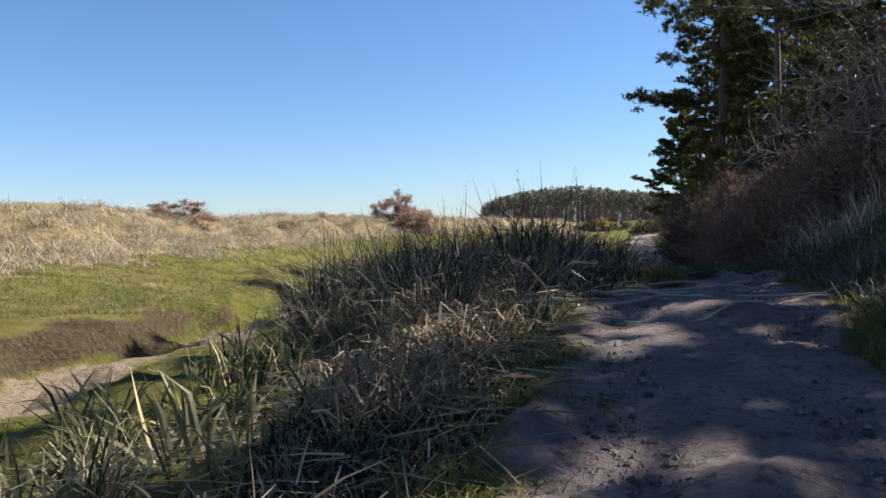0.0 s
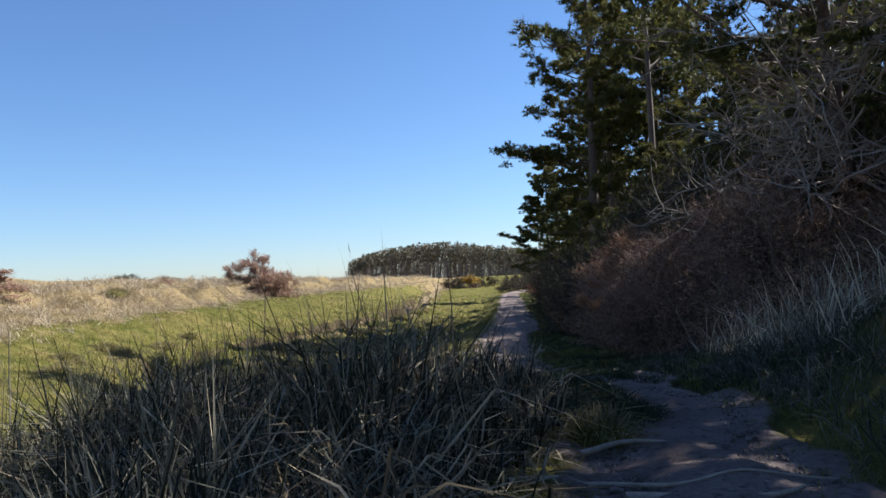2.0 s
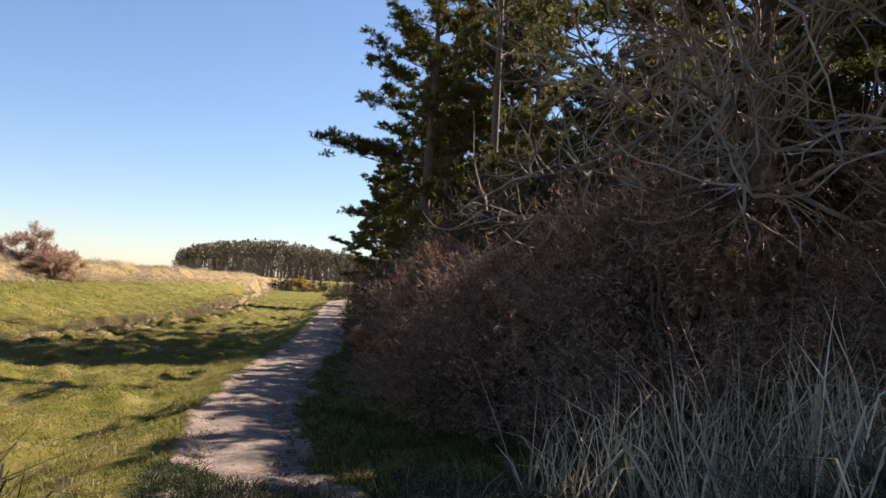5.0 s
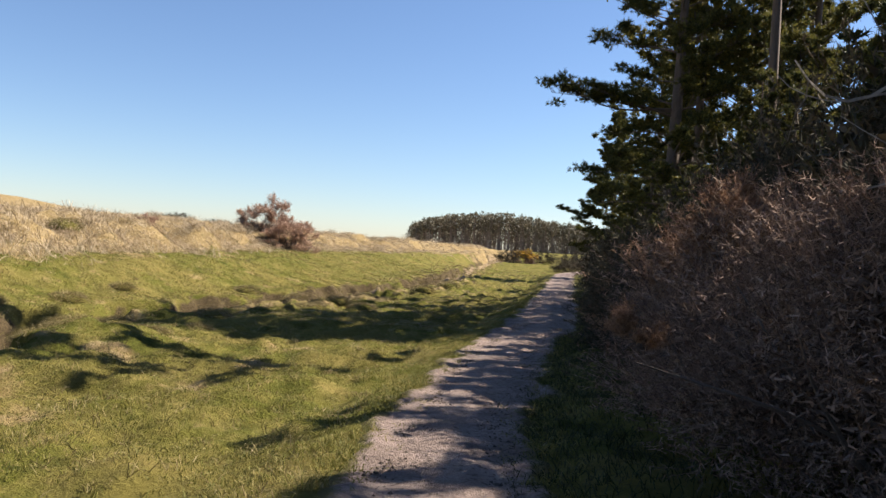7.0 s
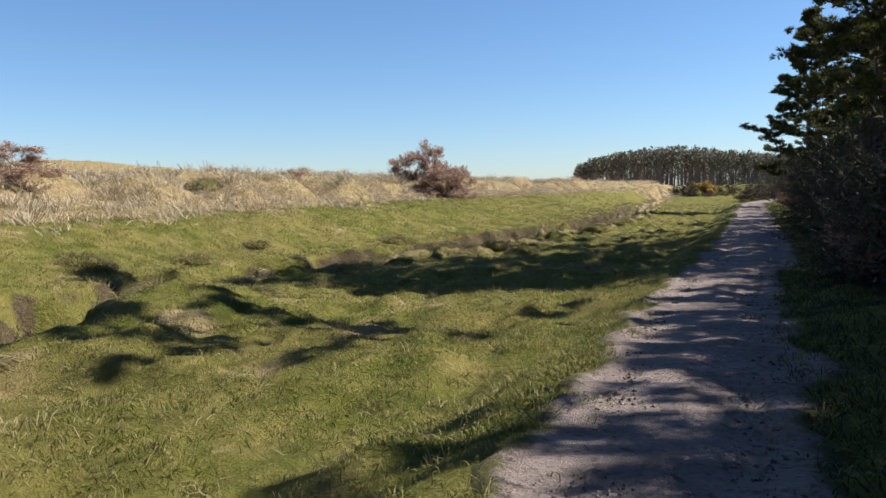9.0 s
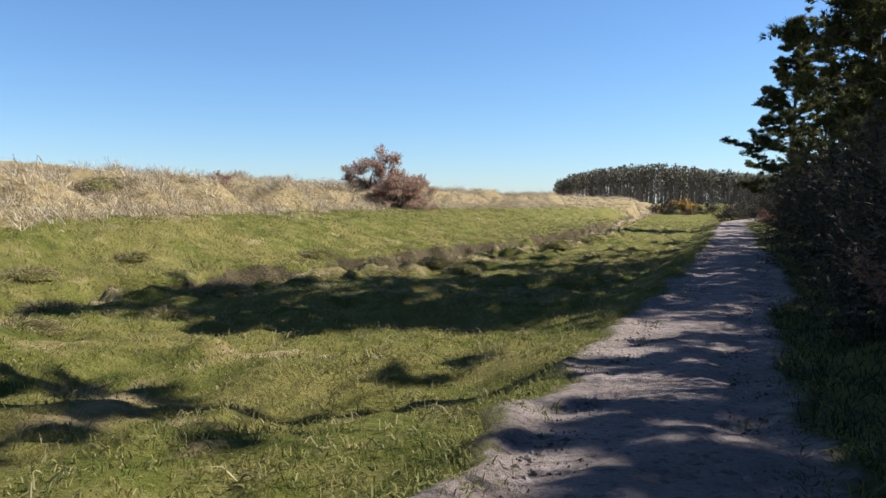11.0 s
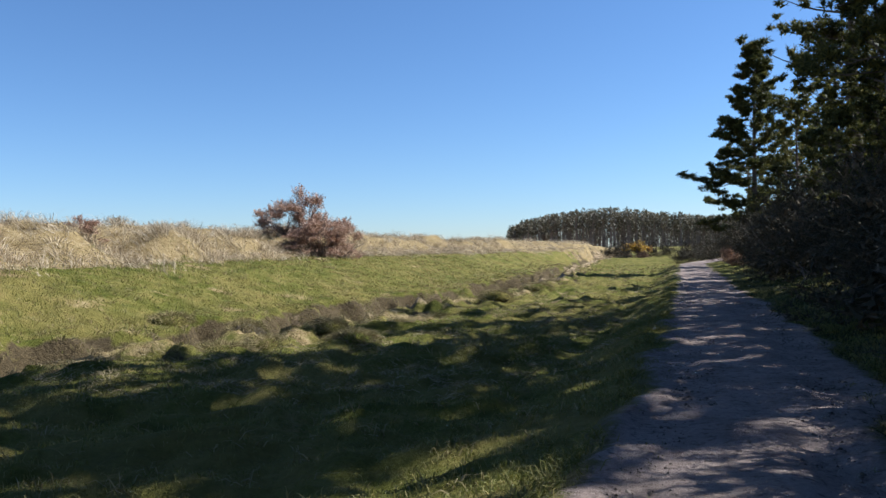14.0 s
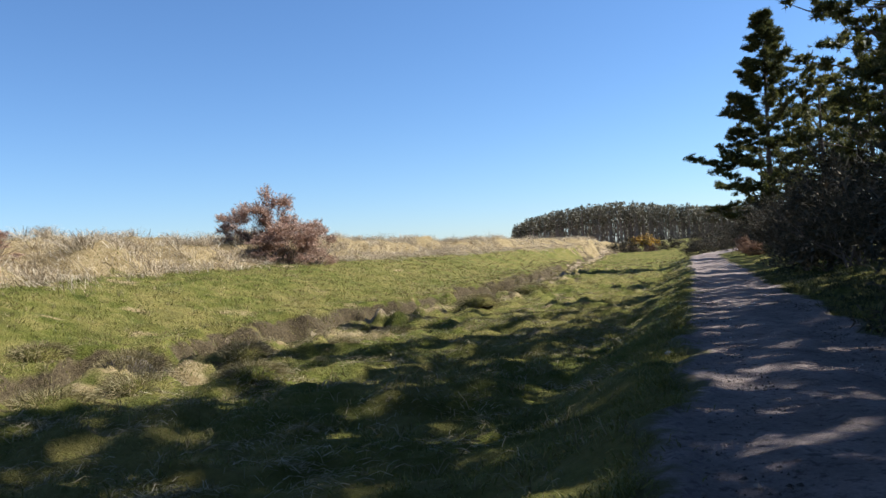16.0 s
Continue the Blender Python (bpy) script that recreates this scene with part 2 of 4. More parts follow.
def rough2(x, y, size, salt=0.0):
    """Smooth, irregular waves, -1 to 1, that never line up."""
    s = np.zeros_like(np.asarray(x, float) + np.asarray(y, float))
    rng = np.random.default_rng(int(salt * 10) + 7)
    for k in range(9):
        th, w, ph = rng.uniform(0, 6.283), rng.uniform(0.55, 1.9), rng.uniform(0, 6.283)
        s = s + np.sin((np.cos(th) * x + np.sin(th) * y) * 6.283 / size * w + ph) * rng.uniform(0.5, 1)
    return s / 3.2


def left_edge(y):
    return np.interp(y, PATH_Y, PATH_L)


def right_edge(y):
    return np.interp(y, PATH_Y, PATH_R)


def land(x, y):
    """Height of the ground and how sandy, dry and earthy it is."""
    x, y = np.asarray(x, float), np.asarray(y, float)
    pl, pr, pz = left_edge(y), right_edge(y), np.interp(y, RISE_Y, RISE_Z)
    dx, fx = np.interp(y, DITCH_Y, DITCH_X), np.interp(y, FOOT_Y, FOOT_X)
    pl2 = pl + 0.18 * rough2(x, y, 1.6, 1) * soft(y, 4, 14)
    far = soft(y, 120, 260)
    low = np.interp(y, (-60, 0, 8, 12, 22, 32, 45, 55, 100, 150, 280, 3000), (.1, .2, .28, .1, -.35, -.6, -.8, -.8, -.55, -.1, 2.0, 2.4))
    zf = np.interp(y, (-60, 20, 44, 70, 120, 200, 280, 3000), (.8, .8, .85, 1.05, 1.2, 1.7, 2.0, 2.4))
    z = pz.copy() - 0.03
    # left of the path: a short bank, the flat, the ditch, the far slope, the dune ridge
    out = pl2 - x
    flat = low + 0.10 * rough2(x, y, 5, 2) + 0.085 * rough2(x, y, 1.7, 3) + 0.045 * rough2(x, y, 0.7, 4)
    bank = soft(out, -0.1, 1.5 + 1.5 * soft(13 - y, 0, 4) + 0.4 * rough2(x, y, 4, 5))
    zl = pz + (flat - pz) * bank
    zl = zl + 0.5 * np.exp(-(((x + 1.7) / 1.7) ** 2 + ((y - 28.5) / 2.8) ** 2))
    zl = zl + 0.25 * np.exp(-(((x - 0.6) / 1.3) ** 2 + ((y - 39.5) / 1.6) ** 2))
    zl = zl + 0.06 * np.clip(rough2(x, y, 0.8, 16), 0, 1.2) * soft(y, 33, 37) * soft(out, 0.8, 2.0)
    side = dx - x + 0.6 * rough2(x, y, 4.5, 6) + 0.28 * rough2(x, y, 1.5, 7)
    slope = soft(x - fx, 0, np.maximum(dx - fx - 1.0, 0.8))
    over = zf + (low + 0.28 - zf) * slope + 0.05 * rough2(x, y, 2.2, 8)
    zl = np.where(side > 1.2, over, zl)
    step = soft(side, 0.5, 1.3)
    zl = zl + (over - zl) * step
    broken = np.clip(0.72 + 0.7 * rough2(x, y, 6, 14) + 0.3 * rough2(x, y, 2.2, 15), 0.12, 1.2)
    broken = np.clip(broken + 0.75 * np.exp(-((y - 29) / 5.5) ** 2) + 0.9 * np.exp(-((y - 42) / 5) ** 2) + 0.6 * np.exp(-((y - 74) / 18) ** 2), 0, 1.55)
    broken = broken + (1 - broken) * soft(18 - y, 0, 4)
    wide = 0.8 * np.exp(-((y - 28) / 5) ** 2) + 0.5 * np.exp(-((y - 42) / 4) ** 2) + 0.9 * soft(y, 46, 54)
    cut = (0.66 - 0.30 * soft(18 - y, 0, 5) + 0.2 * np.exp(-((y - 29.5) / 4) ** 2)) * np.minimum(broken, 1.25) * (1 - np.exp(-(((x - 0.7) / 1.1) ** 2 + ((y - 44.9) / 1.1) ** 2))) * soft(side, -0.85 - wide - 0.8 * soft(18 - y, 0, 4), -0.5 - wide - 0.3 * soft(18 - y, 0, 4)) * (1 - soft(side, 0.35, 0.95)) * (1 - far) * (1 - 0.35 * soft(y, 60, 90))
    hag = np.exp(-(((side + 1.1) / 2.5) ** 4)) * soft(y, 36, 43) * (1 - far)
    lump = np.clip(rough2(x, y * 0.8, 1.7, 36) + 0.5 * rough2(x, y, 0.75, 37), -1, 1)
    zl = zl + hag * (0.23 * lump + 0.09 * rough2(x, y, 0.9, 38))
    zl = zl - cut + 0.05 * np.clip(rough2(x, y, 0.95, 35), -0.3, 1.2) * soft(y, 12, 16) * soft(out, 1, 2.5)
    up = fx - x + 0.9 * rough2(x, y, 6, 9)
    crest = np.interp(y, (-60, 44, 70, 95, 150, 260), (1.8, 1.5, 1.3, 1.25, 0.85, 0.0))
    zl = zl + crest * soft(up, 0, 4.2) * (1 - 0.30 * soft(up, 7, 13)) + (0.30 * rough2(x, y, 7, 10) + 0.20 * rough2(x, y, 2.6, 11) + 0.10 * rough2(x, y, 1.2, 30)) * soft(up, 0.3, 2.5) * (1 - far)
    zl = zl + 3.9 * np.exp(-(((x + 62) / 26) ** 2 + ((y - 118) / 30) ** 2)) + 2.4 * np.exp(-(((x + 45) / 30) ** 2 + ((y - 190) / 40) ** 2)) \
        + 2.6 * np.exp(-(((x + 130) / 60) ** 2 + ((y - 150) / 90) ** 2))
    zl = zl + 0.32 * np.exp(-(((x + 0.2) / 1.9) ** 2 + ((y - 9.6) / 2.6) ** 2)) * soft(out, 0, 1.2)
    # right of the path: a verge and a bank up into the trees
    outr = x - pr
    zr = pz + (0.15 * soft(outr, 0, 0.8) + 0.95 * soft(outr, 0.3, 1.9)) * soft(12.5 - y, 0, 4) \
        + (0.10 * soft(outr, 0, 1) + 0.55 * soft(outr, 1.2, 4.5)) * soft(y, 9, 13) + 0.9 * soft(outr, 3, 14) \
        + 0.08 * rough2(x, y, 2.0, 12) * soft(outr, 0, 1)
    z = np.where(out > -0.1, zl, z)
    z = np.where(outr > 0, zr, z)
    z = z + 0.015 * rough2(x, y, 0.9, 13) + 0.07 * (soft(y + 0.5 * x, 5.9, 6.2) - soft(y + 0.5 * x, 6.6, 9.5)) * ((out < 0.6) & (outr < 0.4))
    sand = np.exp(-(((side + 0.75) / 1.25) ** 4)) * 1.05 * soft(20 - y, 0, 4)
    sand = sand * (0.92 + 0.25 * rough2(x, y, 1.5, 17))
    sand = sand + 0.85 * np.exp(-(((side + 0.9 + 0.5 * rough2(x, y, 4, 26)) / 1.25) ** 2)) * soft(y, 44, 55) * (1 - far) * (0.85 + 0.55 * rough2(x, y, 3.4, 27))
    sand = np.clip(sand, 0, 1)
    ragged = np.clip(0.5 + 0.9 * rough2(x, y, 3.1, 18) + 0.5 * rough2(x, y, 1.1, 19), 0, 1)
    earth = (np.exp(-(((side - 0.75) / 0.35) ** 2)) * (ragged * 0.6 + (1 - 0.6 * ragged) * np.maximum(soft(20 - y, 0, 5), 0.6 * soft(y, 46, 52))) + (0.3 + 0.5 * ragged + 0.3 * soft(broken, 0.9, 1.3)) * np.exp(-(((side + 0.1) / 0.75) ** 4)) * soft(y, 20, 30)) * broken
    # The last term darkens the right bank with earth colour, standing for tree shade.
    earth = earth + 0.55 * soft(outr, 2.5, 5) + 0.5 * soft(outr, 0.2, 0.8) * soft(14 - y, 0, 3)
    earth = earth + 0.8 * hag * soft(-lump, -0.35, 0.3)
    sand = np.clip(sand * (1 - 0.7 * hag * soft(-lump, 0.1, 0.5)), 0, 1)
    dry = soft(up + 0.9 * rough2(x, y, 2.3, 28) + 0.5 * rough2(x, y, 0.9, 29), -1.4, 1.6) + 0.42 * np.clip(rough2(x, y, 3.4, 34) - 0.1, 0, 1) * soft(out, 1, 3) + 0.25 * np.exp(-((side + 1.5) ** 2)) + 0.3 * hag * soft(lump, -0.1, 0.5)
    dry = dry + 0.42 * np.exp(-(((x - 1.2) / 2.3) ** 2 + ((y - 27.5) / 3.2) ** 2)) * (0.6 + 0.6 * rough2(x, y, 1.7, 46)) + 0.35 * np.clip(rough2(x, y, 1.3, 47) - 0.4, 0, 1) * soft(out, 0.6, 2)
    dry = np.where(outr > 0, 0.15, dry)
    return z, np.clip(sand, 0, 1), np.clip(dry, 0, 1), np.clip(earth, 0, 1) * (1 - np.clip(sand, 0, 1) * 0.6)


def level(x, y):
    return land(x, y)[0]


# ---- builders ----


def mesh_of(name, verts, faces, material, smooth=False):
    """A mesh from arrays: faces is a list of (n, k) index arrays."""
    me = bpy.data.meshes.new(name)
    verts = np.asarray(verts, np.float32).reshape(-1, 3)
    loops = np.concatenate([f.ravel() for f in faces]).astype(np.int32)
    sizes = np.concatenate([np.full(len(f), f.shape[1]) for f in faces]).astype(np.int32)
    starts = np.concatenate(([0], np.cumsum(sizes)[:-1])).astype(np.int32)
    me.vertices.add(len(verts))
    me.vertices.foreach_set("co", verts.ravel())
    me.loops.add(len(loops))
    me.loops.foreach_set("vertex_index", loops)
    me.polygons.add(len(sizes))
    me.polygons.foreach_set("loop_start", starts)
    me.polygons.foreach_set("loop_total", sizes)
    me.polygons.foreach_set("use_smooth", np.full(len(sizes), smooth))
    me.update()
    me.materials.append(material)
    return me


def part(name, data, parent, label=""):
    ob = new(name, data)
    ob.parent = parent
    return tagged(ob, label) if label else ob


def thing(name, place, label, category, group="", kind="", turn=0.0, size=1.0):
    ob = new(name)
    ob.matrix_world = pose(*place, 0, 0, turn) @ Matrix.Diagonal((size, size, size, 1))
    ob.empty_display_size = 0.2
    return tagged(ob, label, category, group, kind)


def unit(v):
    return v / np.maximum(np.linalg.norm(v, axis=-1, keepdims=True), 1e-9)


def blade_arrays(base, way, length, width, droop, rng):
    """Thin blades that bow over: two faces each, five points."""
    n = len(base)
    way = unit(way)
    side = unit(np.cross(way, rng.normal(size=(n, 3))))
    length, width, droop = (np.broadcast_to(v, n)[:, None] for v in (length, width, droop))
    flat = way.copy()
    flat[:, 2] = 0
    flat = unit(flat + rng.normal(size=(n, 3)) * (0.15, 0.15, 0))
    mid = base + way * length * 0.55
    tip = base + way * length * (1 - 0.25 * droop) + flat * length * droop * 0.5 - np.array((0, 0, 1)) * length * droop * 0.32
    v = np.stack((base - side * width / 2, base + side * width / 2, mid + side * width * 0.4, mid - side * width * 0.4, tip), 1)
    i = np.arange(n)[:, None] * 5
    return v.reshape(-1, 3), [i + np.array((0, 1, 2, 3)), i + np.array((3, 2, 4))]


def spike_arrays(base, way, length, width, rng):
    """Flat slivers with a point: one triangle each."""
    n = len(base)
    way = unit(way)
    side = unit(np.cross(way, rng.normal(size=(n, 3))))
    length, width = (np.broadcast_to(v, n)[:, None] for v in (length, width))
    v = np.stack((base - side * width / 2, base + side * width / 2, base + way * length), 1)
    return v.reshape(-1, 3), [np.arange(n * 3).reshape(n, 3)]


class Pile:
    """Gathers arrays into one mesh."""

    def __init__(self):
        self.v, self.f, self.n = [], {3: [], 4: []}, 0

    def put(self, v, faces):
        for f in faces:
            self.f[f.shape[1]].append(f + self.n)
        self.v.append(v)
        self.n += len(v)
        return self

    def mesh(self, name, material, smooth=False):
        faces = [np.concatenate(f) for f in self.f.values() if f]
        return mesh_of(name, np.concatenate(self.v), faces, material, smooth)


def tube(points, radii, sides=5):
    """A tapered, bent tube."""
    p, r = np.asarray(points, float), np.asarray(radii, float)
    d = unit(np.gradient(p, axis=0))
    ref = np.array((0.31, 0.17, 0.93)) if abs(d[0][2]) < 0.9 else np.array((1.0, 0.1, 0))
    s = unit(np.cross(d, ref))
    t = np.cross(d, s)
    an = np.arange(sides) * 2 * math.pi / sides
    ring = p[:, None] + r[:, None, None] * (np.cos(an)[None, :, None] * s[:, None] + np.sin(an)[None, :, None] * t[:, None])
    k = np.arange(len(p) - 1)[:, None] * sides
    j = np.arange(sides)[None]
    q = np.stack((k + j, k + (j + 1) % sides, k + sides + (j + 1) % sides, k + sides + j), -1).reshape(-1, 4)
    return ring.reshape(-1, 3), [q]


def bent(start, way, length, rng, sag=0.0, wander=0.12, steps=6):
    """A wandering line from start along way; sag below 0 lifts its end."""
    p, out = np.array(start, float), [np.array(start, float)]
    d = unit(np.array(way, float))
    for k in range(steps):
        d = unit(d + rng.normal(size=3) * wander + np.array((0, 0, -sag)) * (k + 1) / steps)
        p = p + d * length / steps
        out.append(p.copy())
    return np.array(out)


# ---- the ground ----


def spread(start, stop, first, growth, most):
    out, step = [start], first
    while out[-1] < stop:
        out.append(out[-1] + step)
        step = min(step * growth, most)
    return out


def build_ground():
    us = [-u for u in spread(16.0, 2600, 0.16, 1.09, 400)][::-1] + list(np.arange(-15.86, 4.5, 0.12)) + spread(4.5, 2600, 0.16, 1.13, 400)
    ys = [-y for y in spread(2.0, 2600, 0.2, 1.16, 400)][::-1] + list(np.arange(-1.8, 56, 0.15)) + spread(56.0, 4000, 0.17, 1.016, 400)
    u, y = np.meshgrid(np.array(us), np.array(ys))
    mid = (left_edge(y) + right_edge(y)) / 2
    x = u + mid
    z, sand, dry, earth = land(x, y)
    rows, cols = u.shape
    i = np.arange(rows * cols).reshape(rows, cols)
    q = np.stack((i[:-1, :-1], i[:-1, 1:], i[1:, 1:], i[1:, :-1]), -1).reshape(-1, 4)
    me = mesh_of("ground", np.stack((x, y, z), -1), [q], M_GROUND, True)
    for key, v in (("sand", sand), ("dry", dry), ("earth", earth)):
        me.attributes.new(key, 'FLOAT', 'POINT').data.foreach_set("value", v.ravel().astype(np.float32))
    tagged(new("ground", me), "grassy dune hollow with green turf, bare earth and dry ridges", "ground", kind="structure")


def build_path():
    ys = np.array(spread(-8.0, 230, 0.14, 1.004, 1.2))
    s = np.linspace(-1, 1, 25)
    y, k = np.meshgrid(ys, s, indexing='ij')
    l, r = left_edge(y), right_edge(y)
    e = np.sign(k) * 4
    rag = 0.16 + 0.20 * rough2(e, y, 3.1, 20) + 0.10 * rough2(e, y, 1.1, 21) + 0.02 * rough2(e, y, 0.35, 25)
    half = (r - l) / 2 + rag
    x = (l + r) / 2 + k * half
    z = level(x, y) + 0.075 + 0.016 * rough2(x, y, 1.1, 22) + 0.013 * rough2(x, y, 0.45, 23) + 0.008 * rough2(x, y, 0.2, 24) + (0.013 * rough2(x, y, 0.62, 39) + 0.010 * rough2(x, y, 0.33, 40)) * soft(13 - y, 0, 4) \
        - 0.03 * np.exp(-((np.abs(k) - 0.45) / 0.2) ** 2) - 0.14 * soft(np.abs(k), 0.70, 1.0)
    n, c = y.shape
    i = np.arange(n * c).reshape(n, c)
    q = np.stack((i[:-1, :-1], i[:-1, 1:], i[1:, 1:], i[1:, :-1]), -1).reshape(-1, 4)
    me = mesh_of("path", np.stack((x, y, z), -1), [q], M_TRACK, True)
    me.attributes.new("rim", 'FLOAT', 'POINT').data.foreach_set("value", soft(np.abs(k), 0.45, 1.0).ravel().astype(np.float32))
    tagged(new("path", me), "trodden pale sand footpath with pits and ragged edges", "path", kind="structure")


build_ground()
build_path()

# ---- pines ----


def tufts(centres, ways, hubs, per, length, width, thick, rng):
    """Brushes of needles round the twig ends."""
    n = len(centres)
    c = np.repeat(centres, per, 0)
    w = np.repeat(ways, per, 0)
    d = unit(w * 1.0 + rng.normal(size=(n * per, 3)) * 0.62)
    size = np.repeat(rng.uniform(0.75, 1.25, n), per)
    pile = Pile().put(*spike_arrays(c - d * 0.03, d, length * size * rng.uniform(0.8, 1.2, n * per), width * size, rng))
    inner = np.repeat(centres * 0.55 + hubs * 0.45, 3, 0) + rng.normal(size=(n * 3, 3)) * 0.04
    d2 = unit(np.repeat(ways, 3, 0) * 0.5 + rng.normal(size=(n * 3, 3)))
    return pile.put(*spike_arrays(inner - d2 * length * 0.4, d2, length * 0.9, thick, rng))


def pine(name, height, bare, reach, seed, needle=(0.16, 0.017, 0.05), per=20, limbs=46, pads=8, cone=0.6, lean=(0.0, 0.0),
         long_limbs=(), label="", group="pines beside the path"):
    """A Scots pine: trunk, limbs in loose whorls and a crown of separate needle pads. cone: 1 for a spire, 0 for a flat crown."""
    rng = np.random.default_rng(seed)
    tree = thing(name, (0, 0, 0), label, "pine tree", group)
    top = np.array((lean[0], lean[1], height))
    hs = np.linspace(0, 1, 12)
    line = top * hs[:, None] + np.stack((np.sin(hs * 5 + seed), np.cos(hs * 4 + seed), 0 * hs), 1) * 0.012 * height * (hs * (1.4 - hs))[:, None]
    rad = 0.016 * height * (1 - hs) ** 0.85 + 0.012
    rad[0] *= 1.35
    line[0][2] = -0.35
    part("trunk", Pile().put(*tube(line, rad, 8)).mesh("trunk", M_BARK, True), tree, "grey-brown scaly pine trunk")
    centres, ways, hubs = [], [], []
    plan = [(bare + (1 - bare) * ((k + rng.uniform(0, 0.8)) / limbs) ** 0.9, k * 2.399 + rng.uniform(-0.5, 0.5), rng.uniform(0.6, 1.15)) for k in range(limbs)]
    plan += list(long_limbs)
    for h, turn, stretch in plan:
        h = min(h, 0.985)
        start = np.array([np.interp(h, hs, line[:, j]) for j in range(3)])
        s = (h - bare) / (1 - bare)
        profile = (1 - s) ** 0.75 * cone + (1 - s ** 3) ** 0.6 * (1 - cone)
        profile *= 0.55 + 0.45 * min(1, s * 4 + 0.3)
        length = max(0.45, reach * profile * stretch)
        tilt = 0.12 + 0.65 * s ** 1.5 + rng.normal() * 0.1
        way = np.array((math.cos(turn) * math.cos(tilt), math.sin(turn) * math.cos(tilt), math.sin(tilt)))
        limb = bent(start, way, length, rng, sag=-0.10 + 0.12 * (1 - s), wander=0.10)
        r0 = 0.010 * length + 0.012
        wood = Pile()
        wood.put(*tube(limb, np.linspace(r0, 0.006, len(limb)), 4))
        count = max(3, int(pads * (0.4 + length / reach)))
        for q in range(count):
            f = 1 - 0.76 * (q / count) ** 1.15 * min(1, length / 1.5)
            at = np.array([np.interp(f * 6, np.arange(7), limb[:, j]) for j in range(3)])
            sway = unit(way + rng.normal(size=3) * (0.75, 0.75, 0.35) + (0, 0, 0.25))
            sub = rng.uniform(0.25, 0.62) * (0.55 + 0.12 * length)
            twig = bent(at, sway, sub, rng, sag=-0.25, steps=3)
            if per > 12:
                wood.put(*tube(twig[::2] if len(twig) > 4 else twig[[0, 3]], np.array((0.013, 0.006)), 3))
            m = rng.integers(9, 14)
            ball = unit(rng.normal(size=(m, 3))) * rng.uniform(0.35, 1.0, (m, 1)) * (0.30, 0.30, 0.17)
            ends = twig[-1] + ball
            centres.append(ends)
            hubs.append(np.repeat(twig[-1][None], m, 0))
            ways.append(unit(ball * 4.5 + sway * 0.3 + (0, 0, 0.45) + rng.normal(size=(m, 3)) * 0.25))
        part("limb", wood.mesh("limb", M_BARK), tree)
    part("crown", tufts(np.concatenate(centres), np.concatenate(ways), np.concatenate(hubs), per, *needle, rng).mesh("crown", M_NEEDLE), tree,
         "dark green needle clumps with sunlit yellow-green tips")
    return tree


def stand(tree, x, y, turn=0.0, size=1.0, tall=1.0, copy=True):
    m = pose(x, y, float(level(x, y)) - 0.02, 0, 0, turn) @ Matrix.Diagonal((size, size, size * tall, 1))
    if copy:
        return copy_thing(tree, m)
    tree.matrix_world = m
    return tree


west = math.pi
broad = pine("pine", 16.5, 0.20, 3.1, 11, cone=0.45, limbs=62, pads=11,
             long_limbs=((0.40, west - 0.1, 1.5), (0.405, west + 0.05, 1.35), (0.62, west, 1.1), (0.3, west, 1.0)),
             label="tall broad Scots pine with layered dark green crown")
spire = pine("pine", 14.6, 0.06, 3.9, 23, needle=(0.21, 0.030, 0.09), per=14, cone=0.85, limbs=84, pads=15, long_limbs=((0.36, west + 0.1, 1.55), (0.4, west - 0.1, 1.2), (0.55, west, 1.1)),
             label="slender pointed pine with open dark green crown")
young = pine("pine", 9.5, 0.12, 2.9, 37, cone=0.6, limbs=44, pads=8, label="young bushy pine with yellow-green lit needles")
back_broad = pine("pine", 15.0, 0.17, 4.4, 61, needle=(0.22, 0.038, 0.12), per=6, cone=0.45, limbs=42, pads=6, label="tall broad Scots pine with layered dark green crown")
back_spire = pine("pine", 14.0, 0.10, 3.9, 63, needle=(0.22, 0.038, 0.12), per=6, cone=0.9, limbs=38, pads=6, label="slender pointed pine with open dark green crown")
back_young = pine("pine", 9.5, 0.10, 3.1, 67, needle=(0.22, 0.038, 0.12), per=6, cone=0.5, limbs=38, pads=6, label="young bushy pine with yellow-green lit needles")
# Added, mostly unseen: high crown shades the hollow, sun passes below to the path.
high = pine("pine", 15.5, 0.46, 4.0, 71, needle=(0.22, 0.038, 0.12), per=7, cone=0.35, limbs=46, pads=8, label="tall Scots pine with bare lower trunk and high crown, added to cast shade")
stand(high, 15.9, 41.5, 0, 1.0, copy=False)
for x, y, turn, size, tall in ((12.8, 30.0, 60, 0.64, 1.65), (17.2, 38.2, 120, 0.8, 1.15)):
    stand(high, x, y, turn, size, tall)
stand(broad, 13.6, 38, 0, 1.05, copy=False)
stand(spire, 25.3, 83, copy=False)
stand(young, 16.4, 35.4, 40, 0.85, copy=False)
stand(broad, 18.6, 50, 20, 0.86)
